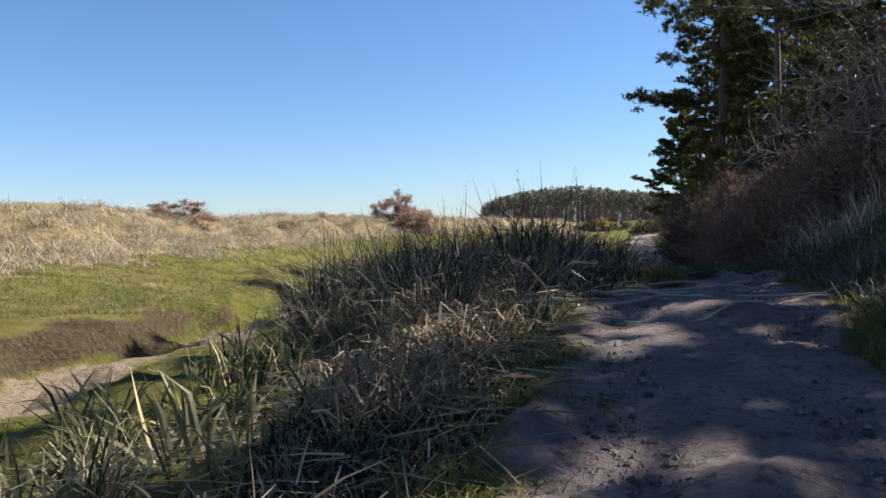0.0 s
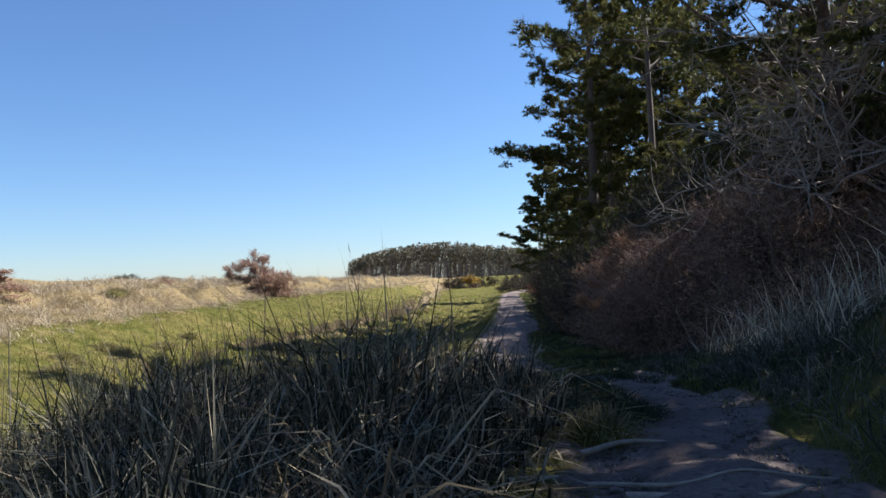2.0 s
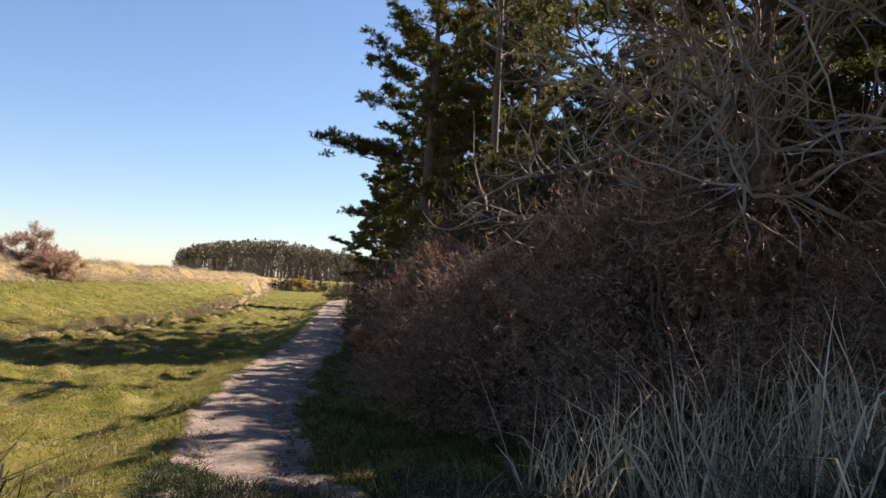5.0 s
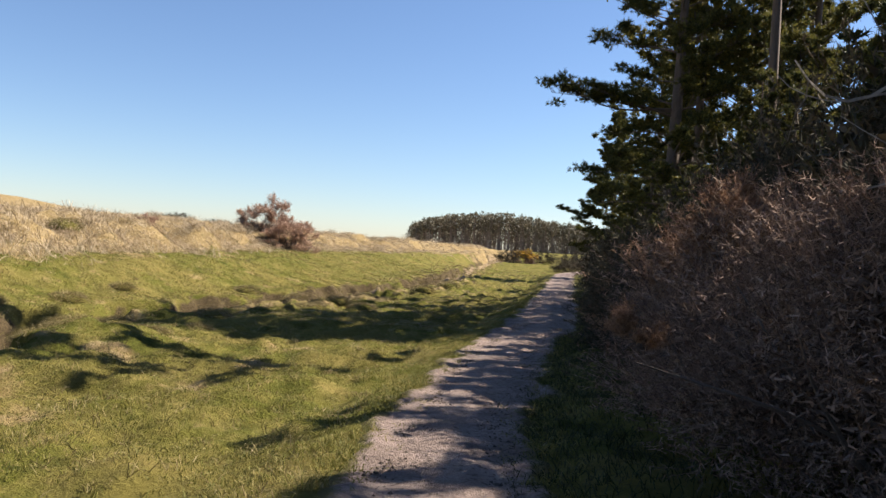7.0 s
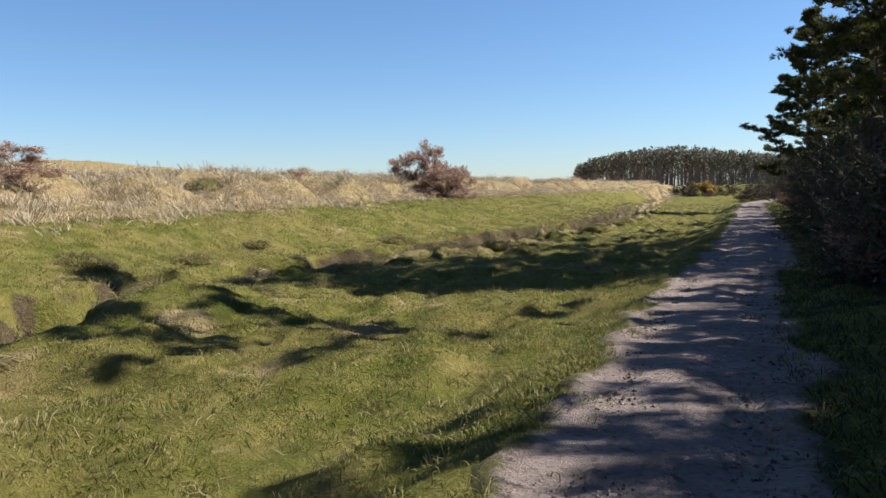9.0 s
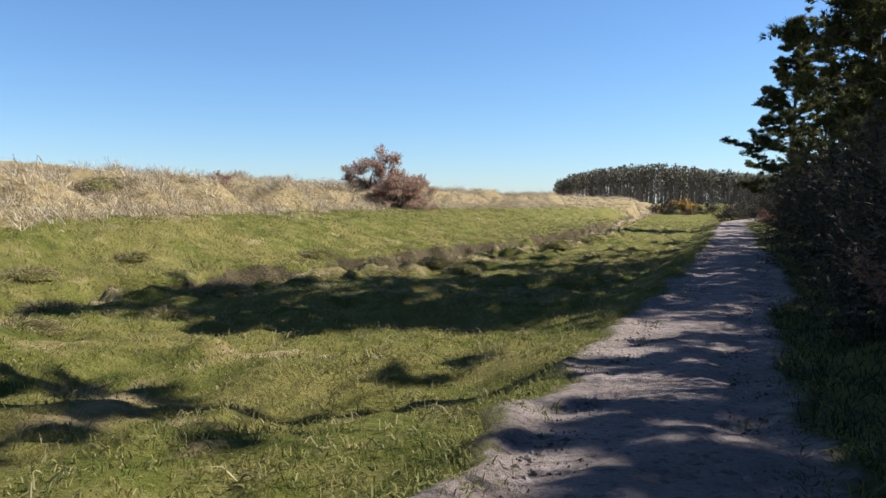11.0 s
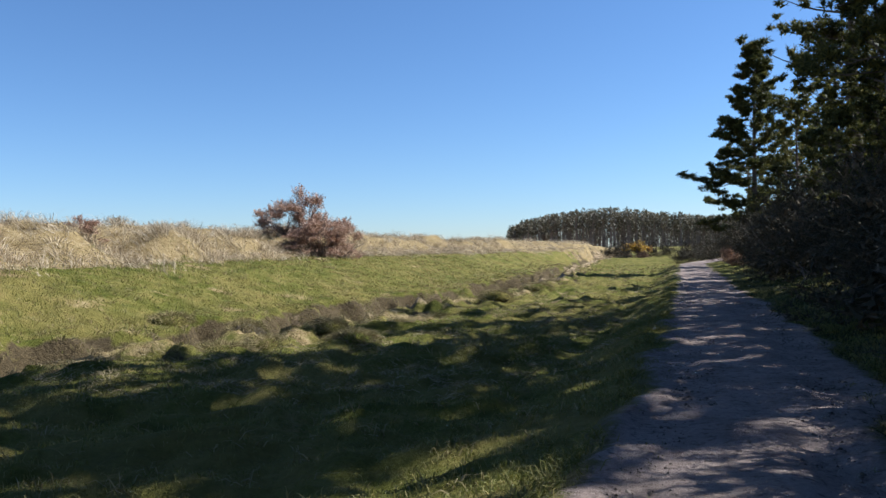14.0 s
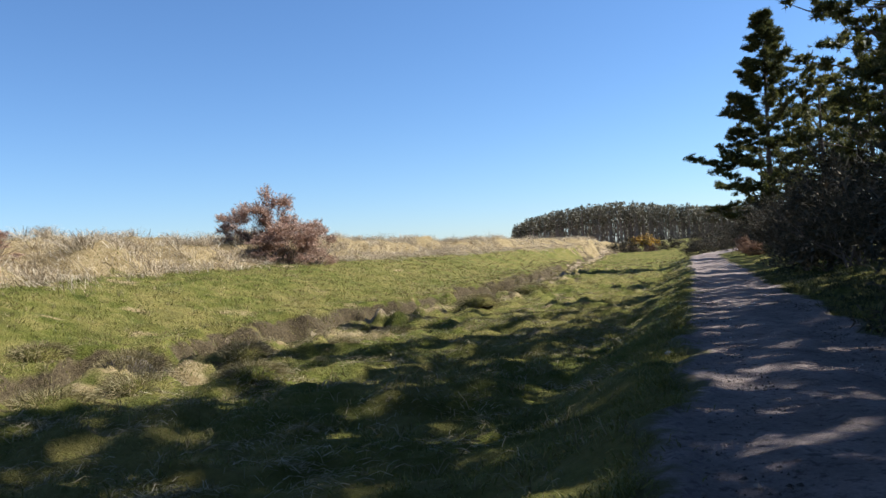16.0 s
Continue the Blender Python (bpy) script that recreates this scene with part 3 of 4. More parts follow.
# Those right of the start stay unseen, added to shade path and reeds.
for x, y, turn, size in ((20.5, 42, 130, 0.95), (17.0, 45.2, 300, 0.7), (21.5, 36.5, 170, 0.58), (15.8, 43.6, 280, 0.85), (18.2, 48.2, 40, 0.72), (16.0, 46.6, 160, 0.6), (19.6, 45.4, 230, 1.0), (12.6, 13.4, 280, 0.8),
                         (33, 92, 310, 0.8), (41, 118, 80, 0.85), (10.6, 6.2, 45, 0.6), (11.2, 10.4, 160, 0.76), (9.6, 1.2, 240, 0.62), (9.0, -4.2, 300, 0.66), (16.6, 37.4, 60, 0.8), (19.6, 56.0, 150, 1.0), (13.8, 23.2, 80, 0.6), (14.6, 20.2, 200, 0.62), (11.6, 4.2, 310, 0.62), (13.0, 6.6, 130, 0.75), (12.6, 10.2, 20, 0.72), (7.8, 1.9, 100, 0.6), (8.6, 7.8, 220, 0.6), (9.3, 11.2, 70, 0.6), (18.0, 37.2, 50, 1.0), (20.8, 43.5, 140, 1.05)):
    stand(back_broad, x, y, turn, size, 1.0, back_broad.location.y != 0)
for x, y, turn, size in ((29.5, 97, 60, 0.7), (35.5, 112, 150, 0.72), (22, 33, 90, 0.6), (28, 69, 220, 0.82), (45, 132, 20, 0.8), (20.6, 58.8, 100, 0.95), (22.2, 63.2, 250, 0.82), (24.2, 69.4, 10, 0.85), (20.4, 52.6, 190, 0.95), (12.3, 29.4, 60, 0.6)):
    stand(back_spire, x, y, turn, size, 1.0, back_spire.location.y != 0)
# Many stand out of view or behind gorse, added only to cast shade.
for x, y, turn, size in ((17.5, 27.5, 10, 0.75), (21.5, 66, 160, 1.05), (26.5, 76, 20, 1.1), (15.5, 17.5, 250, 1.0), 
                         (12.8, 9.5, 310, 0.95), (11.5, 3, 70, 0.95), (10.5, -4, 150, 1.0), 
                         (9.4, 0.2, 200, 0.8), (21.4, 47.4, 210, 1.1), (22.6, 58.4, 130, 1.2), (24.2, 63.4, 300, 1.15), (19.6, 54.4, 80, 0.9), (17.6, 45.0, 80, 0.8), (9.6, 8.2, 130, 0.85), (16.0, 19.6, 30, 0.95), (13.0, 13.6, 200, 1.0), (16.8, 21.4, 110, 0.95), (18.4, 24.4, 290, 1.0), (10.6, 11.8, 60, 0.8), (13.8, 16.6, 250, 1.0), (8.6, 5.4, 170, 0.8), (8.2, 2.2, 20, 0.75), (14.2, 31.6, 10, 0.68), (12.6, 18.5, 140, 0.78), (12.8, 22.0, 260, 0.76), (13.2, 25.6, 20, 0.7), (14.4, 28.6, 100, 0.56), (15.0, 27.6, 50, 1.05), (14.2, 26.2, 150, 0.95), (16.4, 29.4, 250, 0.85), (14.6, 24.5, 50, 0.95), (13.4, 29.8, 90, 0.8), (13.8, 27.4, 10, 0.72), (11.0, 17.4, 130, 0.68), (11.2, 20.6, 20, 0.68), (10.8, 15.0, 240, 0.62), (11.6, 23.8, 310, 0.66), (10.4, 6.0, 200, 0.9), (9.4, 10.2, 100, 0.75), (15.6, 28.5, 170, 0.9), (16.6, 31.6, 290, 0.7), (12.6, 16.0, 60, 0.85), (13.6, 19.0, 180, 0.95), (14.4, 22.2, 280, 1.0), (13.2, 24.0, 20, 0.8), (15.6, 25.6, 200, 1.15), (16.8, 25.0, 90, 1.15), (15.2, 23.2, 330, 1.05), (17.6, 28.8, 30, 1.2), (11.4, 30.6, 70, 0.55), (11.0, 28.8, 190, 0.5), (11.9, 32.6, 300, 0.5)):
    stand(back_young, x, y, turn, size, 1.0, back_young.location.y != 0)


def leaning_pine():
    """The pine whose dead lower limbs hang over the verge."""
    tree = pine("pine", 9.0, 0.34, 3.6, 51, needle=(0.15, 0.012, 0.04), per=18, limbs=40, pads=10, cone=0.3, lean=(-0.9, -0.3),
                long_limbs=((0.40, west + 0.3, 1.5), (0.46, west - 0.35, 1.4), (0.52, west + 0.8, 1.3), (0.5, west + 0.1, 1.45)),
                label="old pine with bare grey dead lower branches and cones")
    rng = np.random.default_rng(5)
    cones = []
    for k in range(30):
        turn = west + 0.75 + rng.uniform(-1.0, 0.95)
        h = rng.uniform(1.5, 4.6)
        way = np.array((math.cos(turn), math.sin(turn), rng.uniform(-0.12, 0.35)))
        n = rng.uniform(1.9, 3.0) + 1.4 * soft(turn, west + 0.3, west + 0.9)
        limb = bent((-0.08 * h, 0, h), way, n, rng, sag=-0.05, wander=0.16, steps=9)
        dead = Pile().put(*tube(limb, np.linspace(rng.uniform(0.016, 0.036), 0.006, 10), 5))
        for q in range(13):
            f = rng.uniform(2.5, 9)
            at = np.array([np.interp(f, np.arange(10), limb[:, j]) for j in range(3)])
            w2 = unit(way + rng.normal(size=3) * (0.9, 0.9, 0.6))
            twig = bent(at, w2, rng.uniform(0.4, 1.3), rng, sag=rng.uniform(-0.55, 0.3), wander=0.2, steps=7)
            dead.put(*tube(twig, np.linspace(0.013, 0.0045, 8), 3))
            for w in range(3):
                at2 = twig[rng.integers(2, 7)]
                tw = bent(at2, unit(w2 + rng.normal(size=3) * 0.9), rng.uniform(0.15, 0.5), rng, sag=rng.uniform(-0.5, 0.3), wander=0.2, steps=4)
                dead.put(*tube(tw, np.linspace(0.0045, 0.002, 5), 3))
                if h > 2.6 and rng.random() < 0.18:
                    cones.append(tw[-1])
        part("dead_branch", dead.mesh("dead_branch", M_TWIG), tree, "bare pale grey tangled twigs")
    hs = np.linspace(0, 1, 6)
    cone = tube(np.stack((0 * hs, 0 * hs, hs * 0.07), 1), np.array((0.006, 0.022, 0.028, 0.024, 0.014, 0.002)), 6)
    me = Pile().put(*cone).mesh("pine_cone", M_STEM)
    for p in cones:
        part("pine_cone", me, tree).location = p - np.array((0, 0, 0.05))
    return stand(tree, 9.0, 14.6, copy=False)


leaning_pine()

# ---- scrub ----


def bush(name, radius, height, seed, material, label, category, sprays=620, per=17, spike=(0.13, 0.014), airy=0.35, group="", stem_count=12, flower=0, core=(0.16, 0.045), fill=3):
    """A spiny bush: bent stems and a shell of sprays with many needles."""
    rng = np.random.default_rng(seed)
    ob = thing(name, (0, 0, 0), label, category, group)
    for k in range(stem_count):
        turn = k * 2.399 + rng.uniform(-0.3, 0.3)
        way = np.array((math.cos(turn), math.sin(turn), rng.uniform(0.5, 2.2)))
        line = bent((rng.normal() * 0.12, rng.normal() * 0.12, -0.1), way, rng.uniform(0.75, 1.0) * math.hypot(radius, height) * 0.8, rng, sag=-0.05, wander=0.15)
        part("stem", Pile().put(*tube(line, np.linspace(0.03, 0.006, len(line)), 4)).mesh("stem", M_STEM), ob)
    lobes = max(8, sprays // 28)
    turn = rng.uniform(0, 6.283, lobes)
    up = np.clip((np.arange(lobes) + 0.5) / lobes, 0, 1) ** 0.85
    deep = 1 - airy * rng.random(lobes) ** 1.3
    ring = np.sqrt(np.clip(1 - (up * 0.95) ** 2.6, 0, 1)) * radius * deep * rng.uniform(0.72, 1.12, lobes)
    hub = np.stack((np.cos(turn) * ring, np.sin(turn) * ring, up * height * rng.uniform(0.72, 1.02, lobes)), 1)
    pick = rng.integers(0, lobes, sprays)
    pos = hub[pick] + rng.normal(size=(sprays, 3)) * (0.088, 0.088, 0.08) * radius
    pos[:, 2] = np.maximum(pos[:, 2], 0.03)
    up = pos[:, 2] / height
    way = unit((hub / (radius, radius, height))[pick] * (1, 1, 0.7) + (pos - hub[pick]) * 1.6 + rng.normal(size=(sprays, 3)) * 0.3 + (0, 0, 0.35))
    n = rng.uniform(0.22, 0.5, sprays)
    pile = Pile().put(*spike_arrays(pos, way, n, 0.010, rng))
    f = rng.uniform(0.1, 1.0, sprays * per)
    base = np.repeat(pos, per, 0) + np.repeat(way * n[:, None], per, 0) * f[:, None]
    d = unit(np.repeat(way, per, 0) * 0.6 + rng.normal(size=(sprays * per, 3)) * 0.75)
    pile.put(*spike_arrays(base, d, spike[0] * rng.uniform(0.6, 1.3, sprays * per), spike[1], rng))
    heart = np.repeat(pos * (0.74, 0.74, 0.86), fill, 0) + rng.normal(size=(sprays * fill, 3)) * 0.06 * radius
    pile.put(*spike_arrays(heart, rng.normal(size=(sprays * fill, 3)) + np.repeat(way, fill, 0) * 0.6, core[0], core[1], rng))
    part("sprays", pile.mesh("sprays", material), ob, "dense spiny sprays")
    if flower:
        pick = rng.permutation(np.flatnonzero(up > 0.5))[:flower]
        fb = np.repeat(pos[pick] + way[pick] * 0.3, 6, 0) + rng.normal(size=(len(pick) * 6, 3)) * 0.14
        part("bloom", Pile().put(*spike_arrays(fb, rng.normal(size=fb.shape), 0.2, 0.16, rng)).mesh("bloom", M_BLOOM), ob, "bright yellow gorse blooms")
    return ob


def set_bush(ob, x, y, turn=0.0, size=1.0, tall=1.0, copy=True):
    return stand(ob, x, y, turn, size, tall, copy)


near_scrub = bush("gorse_bush", 1.75, 2.5, 3, M_SCRUB, "dead brown gorse bush beside the path", "bush", 1500, 19, (0.078, 0.010), airy=0.5, core=(0.10, 0.024), fill=8, group="dead gorse by the path")
dark_scrub = bush("gorse_bush", 2.0, 2.6, 8, M_GORSE, "olive-brown gorse bush, coloured dark for the shade under the pines", "bush", 520, 11, (0.13, 0.024), core=(0.24, 0.085), group="dead gorse by the path")
rusty = bush("gorse_bush", 0.9, 1.2, 14, M_RUST, "rust-red dead gorse with sunlit tips", "bush", 420, 24, (0.08, 0.012), group="rusty gorse tips")
for k, (x, y, turn, size, tall) in enumerate(((7.8, 14.2, 0, 1.0, 0.95), (7.4, 16.8, 70, 0.95, 0.9), (8.0, 19.6, 150, 1.05, 0.9), (8.75, 22.6, 220, 0.95, 0.85), (7.3, 18.3, 310, 0.86, 0.9), (9.0, 17.0, 20, 1.1, 1.0),
                                              (9.5, 20.6, 280, 1.1, 0.95), (8.6, 12.0, 100, 0.95, 0.95), (9.9, 25.4, 40, 1.0, 0.85))):
    set_bush(near_scrub, x, y, turn, size, tall, k > 0)
# The last six are added behind the near gorse to shade the path.
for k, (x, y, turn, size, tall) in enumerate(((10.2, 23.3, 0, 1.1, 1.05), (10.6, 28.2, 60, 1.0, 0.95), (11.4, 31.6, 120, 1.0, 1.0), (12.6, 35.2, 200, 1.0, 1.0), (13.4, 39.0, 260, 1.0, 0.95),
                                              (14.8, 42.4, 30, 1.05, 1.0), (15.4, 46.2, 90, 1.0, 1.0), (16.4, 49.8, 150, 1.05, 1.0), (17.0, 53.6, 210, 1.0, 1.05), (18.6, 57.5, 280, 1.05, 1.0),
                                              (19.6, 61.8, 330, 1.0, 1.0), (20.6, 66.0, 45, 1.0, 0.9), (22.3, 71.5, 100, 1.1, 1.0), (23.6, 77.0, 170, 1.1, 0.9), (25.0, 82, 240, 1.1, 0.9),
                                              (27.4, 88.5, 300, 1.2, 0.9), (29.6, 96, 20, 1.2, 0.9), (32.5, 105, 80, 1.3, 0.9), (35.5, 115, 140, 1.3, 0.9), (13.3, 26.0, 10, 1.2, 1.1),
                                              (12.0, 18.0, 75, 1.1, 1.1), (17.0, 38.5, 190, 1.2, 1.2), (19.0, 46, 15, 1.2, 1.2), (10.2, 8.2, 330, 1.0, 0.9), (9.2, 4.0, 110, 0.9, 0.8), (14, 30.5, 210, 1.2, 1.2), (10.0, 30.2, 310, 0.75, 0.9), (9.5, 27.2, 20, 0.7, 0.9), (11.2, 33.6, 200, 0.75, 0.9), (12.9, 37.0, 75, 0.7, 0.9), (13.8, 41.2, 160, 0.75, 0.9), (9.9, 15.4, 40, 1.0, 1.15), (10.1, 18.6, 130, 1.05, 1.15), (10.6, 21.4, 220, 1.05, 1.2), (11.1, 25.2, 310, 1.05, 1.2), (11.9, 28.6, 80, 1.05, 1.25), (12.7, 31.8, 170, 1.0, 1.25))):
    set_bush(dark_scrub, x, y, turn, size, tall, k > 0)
for k, (x, y, turn, size, lift) in enumerate(((8.0, 22.8, 0, 0.9, 1.1), (8.9, 24.4, 90, 0.9, 1.2), (7.8, 20.4, 200, 0.9, 1.7), (5.95, 18.3, 300, 0.3, 1.0), (9.3, 26.8, 30, 1.0, 0.5), (10.3, 27.0, 150, 1.0, 1.5),
                                              (22.6, 79.5, 250, 1.0, 0.2), (9.2, 29.6, 10, 0.9, 0.2))):
    ob = set_bush(rusty, x, y, turn, size, 1.0, k > 0)
    ob.location.z += lift
blossom = bush("gorse_bush", 2.4, 2.3, 21, M_SCRUB, "gorse bush with bright yellow flowers on the ridge", "bush", 700, 12, (0.3, 0.06), flower=170)
set_bush(blossom, 29.7, 149, copy=False)
set_bush(dark_scrub, 26.5, 146, 50, 1.1, 0.7)
for x, y, turn, size, tall in ((-62, 150, 10, 1.5, 0.3), (-40, 190, 80, 1.6, 0.3), (-33, 196, 200, 1.4, 0.25), (-16, 205, 300, 1.5, 0.25), (28.2, 112, 60, 0.9, 0.6), (32.5, 122, 160, 1.0, 0.7), (33.5, 131, 210, 1.1, 0.7), (40, 140, 320, 1.4, 0.8), (46, 150, 70, 1.5, 0.8), (50.5, 160, 20, 1.4, 0.8), (38.5, 148, 110, 1.1, 0.6), (55, 168, 140, 1.6, 0.9), (38, 128, 40, 1.3, 0.9), (42, 133, 120, 1.4, 0.9), (34, 152, 200, 1.2, 0.6)):
    set_bush(dark_scrub, x, y, turn, size, tall)
ridge_shrub = bush("ridge_shrub", 1.35, 2.6, 31, M_SHRUB, "bare brown thorny shrub on the dune ridge", "shrub", 520, 12, (0.17, 0.034), airy=0.6, group="shrubs on the ridge", stem_count=18, core=(0.14, 0.03), fill=1)
set_bush(ridge_shrub, -3.7, 70.8, 0, 1.05, 1.08, copy=False)
for x, y, turn, size, tall in ((-1.3, 69.6, 100, 0.8, 0.8), (-2.3, 70.4, 10, 0.9, 0.8), (-5.7, 70.6, 200, 0.75, 0.75), (-4.6, 70.0, 330, 0.95, 0.6), (-2.6, 69.2, 290, 1.2, 0.55), (-3.4, 68.6, 60, 1.0, 0.4), (-13.0, 40.4, 20, 0.85, 0.36), (-12.0, 39.4, 120, 0.7, 0.36), (-14.0, 39.6, 240, 0.75, 0.36), (-8.4, 55.2, 40, 0.6, 0.5)):
    set_bush(ridge_shrub, x, y, turn, size, tall)

# ---- far wood ----


def far_wood():
    rng = np.random.default_rng(77)
    trunks, crowns = Pile(), Pile()
    for k in range(820):
        front = k < 260
        x = rng.uniform(17, 160) if not front else 17 + 110 * (k + rng.random()) / 260
        y = 296 + (rng.uniform(0, 10) if front else rng.uniform(10, 60)) - (x - 17) * 0.06
        top = np.interp(x, (17, 22, 32, 46, 56, 66, 83, 110, 150), (9.4, 12.1, 14.0, 15.3, 14.9, 13.7, 11.9, 11.4, 11.0)) + rng.normal() * 0.35
        z, s = float(level(x, y)), rng.uniform(0.8, 1.25)
        trunks.put(*tube(np.array(((x, y, z - 0.3), (x + rng.normal() * 0.25, y, (z + top) / 2), (x + rng.normal() * 0.4, y, top - 1))), np.array((0.19, 0.15, 0.06)), 3))
        low = top - (top - z) * (rng.uniform(0.38, 0.58) if front else rng.uniform(0.75, 1.0))
        n = 64
        h = rng.random(n)
        ring = rng.uniform(0.2, 1, n) * 2.5 * s * np.sqrt(np.clip(1.03 - h ** 2.4, 0, 1))
        a2 = rng.uniform(0, 6.283, n)
        base = np.stack((x + np.cos(a2) * ring, y + np.sin(a2) * ring, low + h * (top - low)), 1)
        crowns.put(*spike_arrays(base, rng.normal(size=(n, 3)) + (0, 0, 0.5), rng.uniform(0.5, 1.1, n), 0.5, rng))
    ob = thing("far_wood", (0, 0, 0), "distant pine wood with bare trunks beyond the dunes, haze put into its colours", "wood", kind="stuff")
    part("trunks", trunks.mesh("trunks", M_HAZEBARK), ob)
    part("crowns", crowns.mesh("crowns", M_HAZENEEDLE), ob)


far_wood()

# ---- grasses ----


def scatter(count, spot, rng):
    """Places (x, y) from spot(n, rng), with the ground's height."""
    x, y = spot(count, rng)
    return np.stack((x, y, level(x, y)), 1)


def meadow_grass():
    rng = np.random.default_rng(101)

    def spot(n, rng):
        y = 11.5 + 42 * rng.random(n) ** 1.15
        l = left_edge(y)
        w = np.minimum(l - np.interp(y, DITCH_Y, DITCH_X), 8.5) + 0.6
        x = l + 0.34 - w * rng.random(n) ** 1.25
        keep = rough2(x, y, 2.4, 31) + rough2(x, y, 0.8, 32) * 0.6 > -0.9 + 0.9 * rng.random(n)
        return x[keep], y[keep]
    base = scatter(135000, spot, rng)
    n = len(base)
    tall = 0.045 + 0.05 * rng.random(n) + 0.05 * np.clip(rough2(base[:, 0], base[:, 1], 3.0, 33), 0, 1)
    way = rng.normal(size=(n, 3)) * (0.5, 0.5, 0) + (0, 0, 1)
    ob = Pile().put(*blade_arrays(base - (0, 0, 0.01), way, tall, 0.007 + 0.004 * rng.random(n), rng.uniform(0.2, 0.9, n), rng)).mesh("meadow_grass", M_TURF)
    tagged(new("meadow_grass", ob), "short green and straw-tipped meadow turf", "grass", kind="stuff")


def verge_grass():
    rng = np.random.default_rng(102)

    def spot(n, rng):
        y = 9 + 50 * rng.random(n) ** 1.2
        x = right_edge(y) - 0.2 + 3.2 * rng.random(n) ** 1.4
        return x, y
    base = scatter(42000, spot, rng)
    n = len(base)
    way = rng.normal(size=(n, 3)) * (0.5, 0.5, 0) + (-0.1, 0, 1)
    me = Pile().put(*blade_arrays(base - (0, 0, 0.01), way, rng.uniform(0.06, 0.2, n), 0.009, rng.uniform(0.3, 1.0, n), rng)).mesh("verge_grass", M_SHADEVERGE)
    tagged(new("verge_grass", me), "green grass on the verge, tree shade put into its dark colour", "grass", kind="stuff")


def dune_grass():
    rng = np.random.default_rng(103)

    def spot(n, rng):
        y = 8 + 150 * rng.random(n) ** 1.35
        x = np.interp(y, FOOT_Y, FOOT_X)
        x = x + 1.6 * rng.random(n) ** 2 + 0.9 * rough2(x, y, 6, 9) - 12 * rng.random(n) ** 1.1
        keep = rough2(x, y, 1.9, 43) + 0.6 * rough2(x, y, 0.8, 44) > -0.9 + 0.9 * rng.random(n)
        return x[keep], y[keep]
    base = scatter(17000, spot, rng)
    n, per = len(base), 10
    size = rng.uniform(0.55, 1.2, n) * (1 + 0.8 * (rng.random(n) < 0.12)) * (1 + 0.35 * rough2(base[:, 0], base[:, 1], 2.6, 45))
    comb = np.stack((-0.35 + 0.25 * rough2(base[:, 0], base[:, 1], 5, 41), 0.25 * rough2(base[:, 0], base[:, 1], 6, 42), 0 * size), 1)
    b = np.repeat(base, per, 0) + rng.normal(size=(n * per, 3)) * (0.16, 0.16, 0) - (0, 0, 0.03)
    way = rng.normal(size=(n * per, 3)) * (0.5, 0.5, 0) + (0, 0, 0.8) + np.repeat(comb, per, 0)
    pile = Pile().put(*blade_arrays(b, way, np.repeat(size, per) * rng.uniform(0.25, 0.62, n * per), rng.uniform(0.009, 0.022, n * per), rng.uniform(0.6, 1.4, n * per), rng))

    def front(n, rng):
        y = 14 + 95 * rng.random(n) ** 1.2
        x = np.interp(y, FOOT_Y, FOOT_X)
        return x + 0.9 * rough2(x, y, 6, 9) - 0.2 - 6.5 * rng.random(n) ** 1.2, y
    base = scatter(900, front, rng)
    n, per = len(base), 38
    size = np.repeat(rng.uniform(0.5, 1.0, n), per)
    off = rng.normal(size=(n * per, 3)) * (0.15, 0.15, 0)
    way = off * (4, 4, 0) + rng.normal(size=(n * per, 3)) * (0.3, 0.3, 0) + (-0.25, -0.1, 1)
    pile.put(*blade_arrays(np.repeat(base, per, 0) + off - (0, 0, 0.05), way, size * rng.uniform(0.5, 1.1, n * per), rng.uniform(0.010, 0.022, n * per), rng.uniform(0.4, 1.5, n * per), rng))
    me = pile.mesh("dune_grass", M_MARRAM)
    tagged(new("dune_grass", me), "dry straw-coloured marram grass on the dune ridge", "grass", kind="stuff")


def reeds():
    rng = np.random.default_rng(104)

    def spot(n, rng):
        y = 2.6 + 12.0 * rng.random(n)
        x = left_edge(y) - 0.3 * rng.random(n) - (0.8 + 2.9 * soft(y, 5, 9)) * rng.random(n) ** 0.85
        keep = (y < 12.3) | (x < 2.2)
        return x[keep], y[keep]
    base = scatter(4900, spot, rng)
    n, per = len(base), 6
    size = (0.38 + 1.5 * soft(base[:, 1], 4.8, 8.6)) * (1 - 0.25 * soft(base[:, 1], 12.5, 14.6)) * (0.4 + 0.6 * soft(left_edge(base[:, 1]) - base[:, 0], 0.2, 1.3))
    size = size * rng.uniform(0.55, 1.15, n) * (0.8 + 0.3 * rough2(base[:, 0], base[:, 1], 1.6, 51))
    b = np.repeat(base, per, 0) + rng.normal(size=(n * per, 3)) * (0.07, 0.07, 0) - (0, 0, 0.03)
    way = rng.normal(size=(n * per, 3)) * (0.27, 0.27, 0) + (0, 0, 1)
    me = Pile().put(*blade_arrays(b, way, np.minimum(np.repeat(size, per) * rng.uniform(0.5, 1.05, n * per), 1.45), rng.uniform(0.007, 0.018, n * per), 1.15 * rng.random(n * per) ** 1.1, rng)).mesh("reeds", M_SHADEREED)
    tagged(new("reeds", me), "dense reeds and coarse sedge on the ditch bank, darkened in colour for shade", "reeds", kind="stuff")


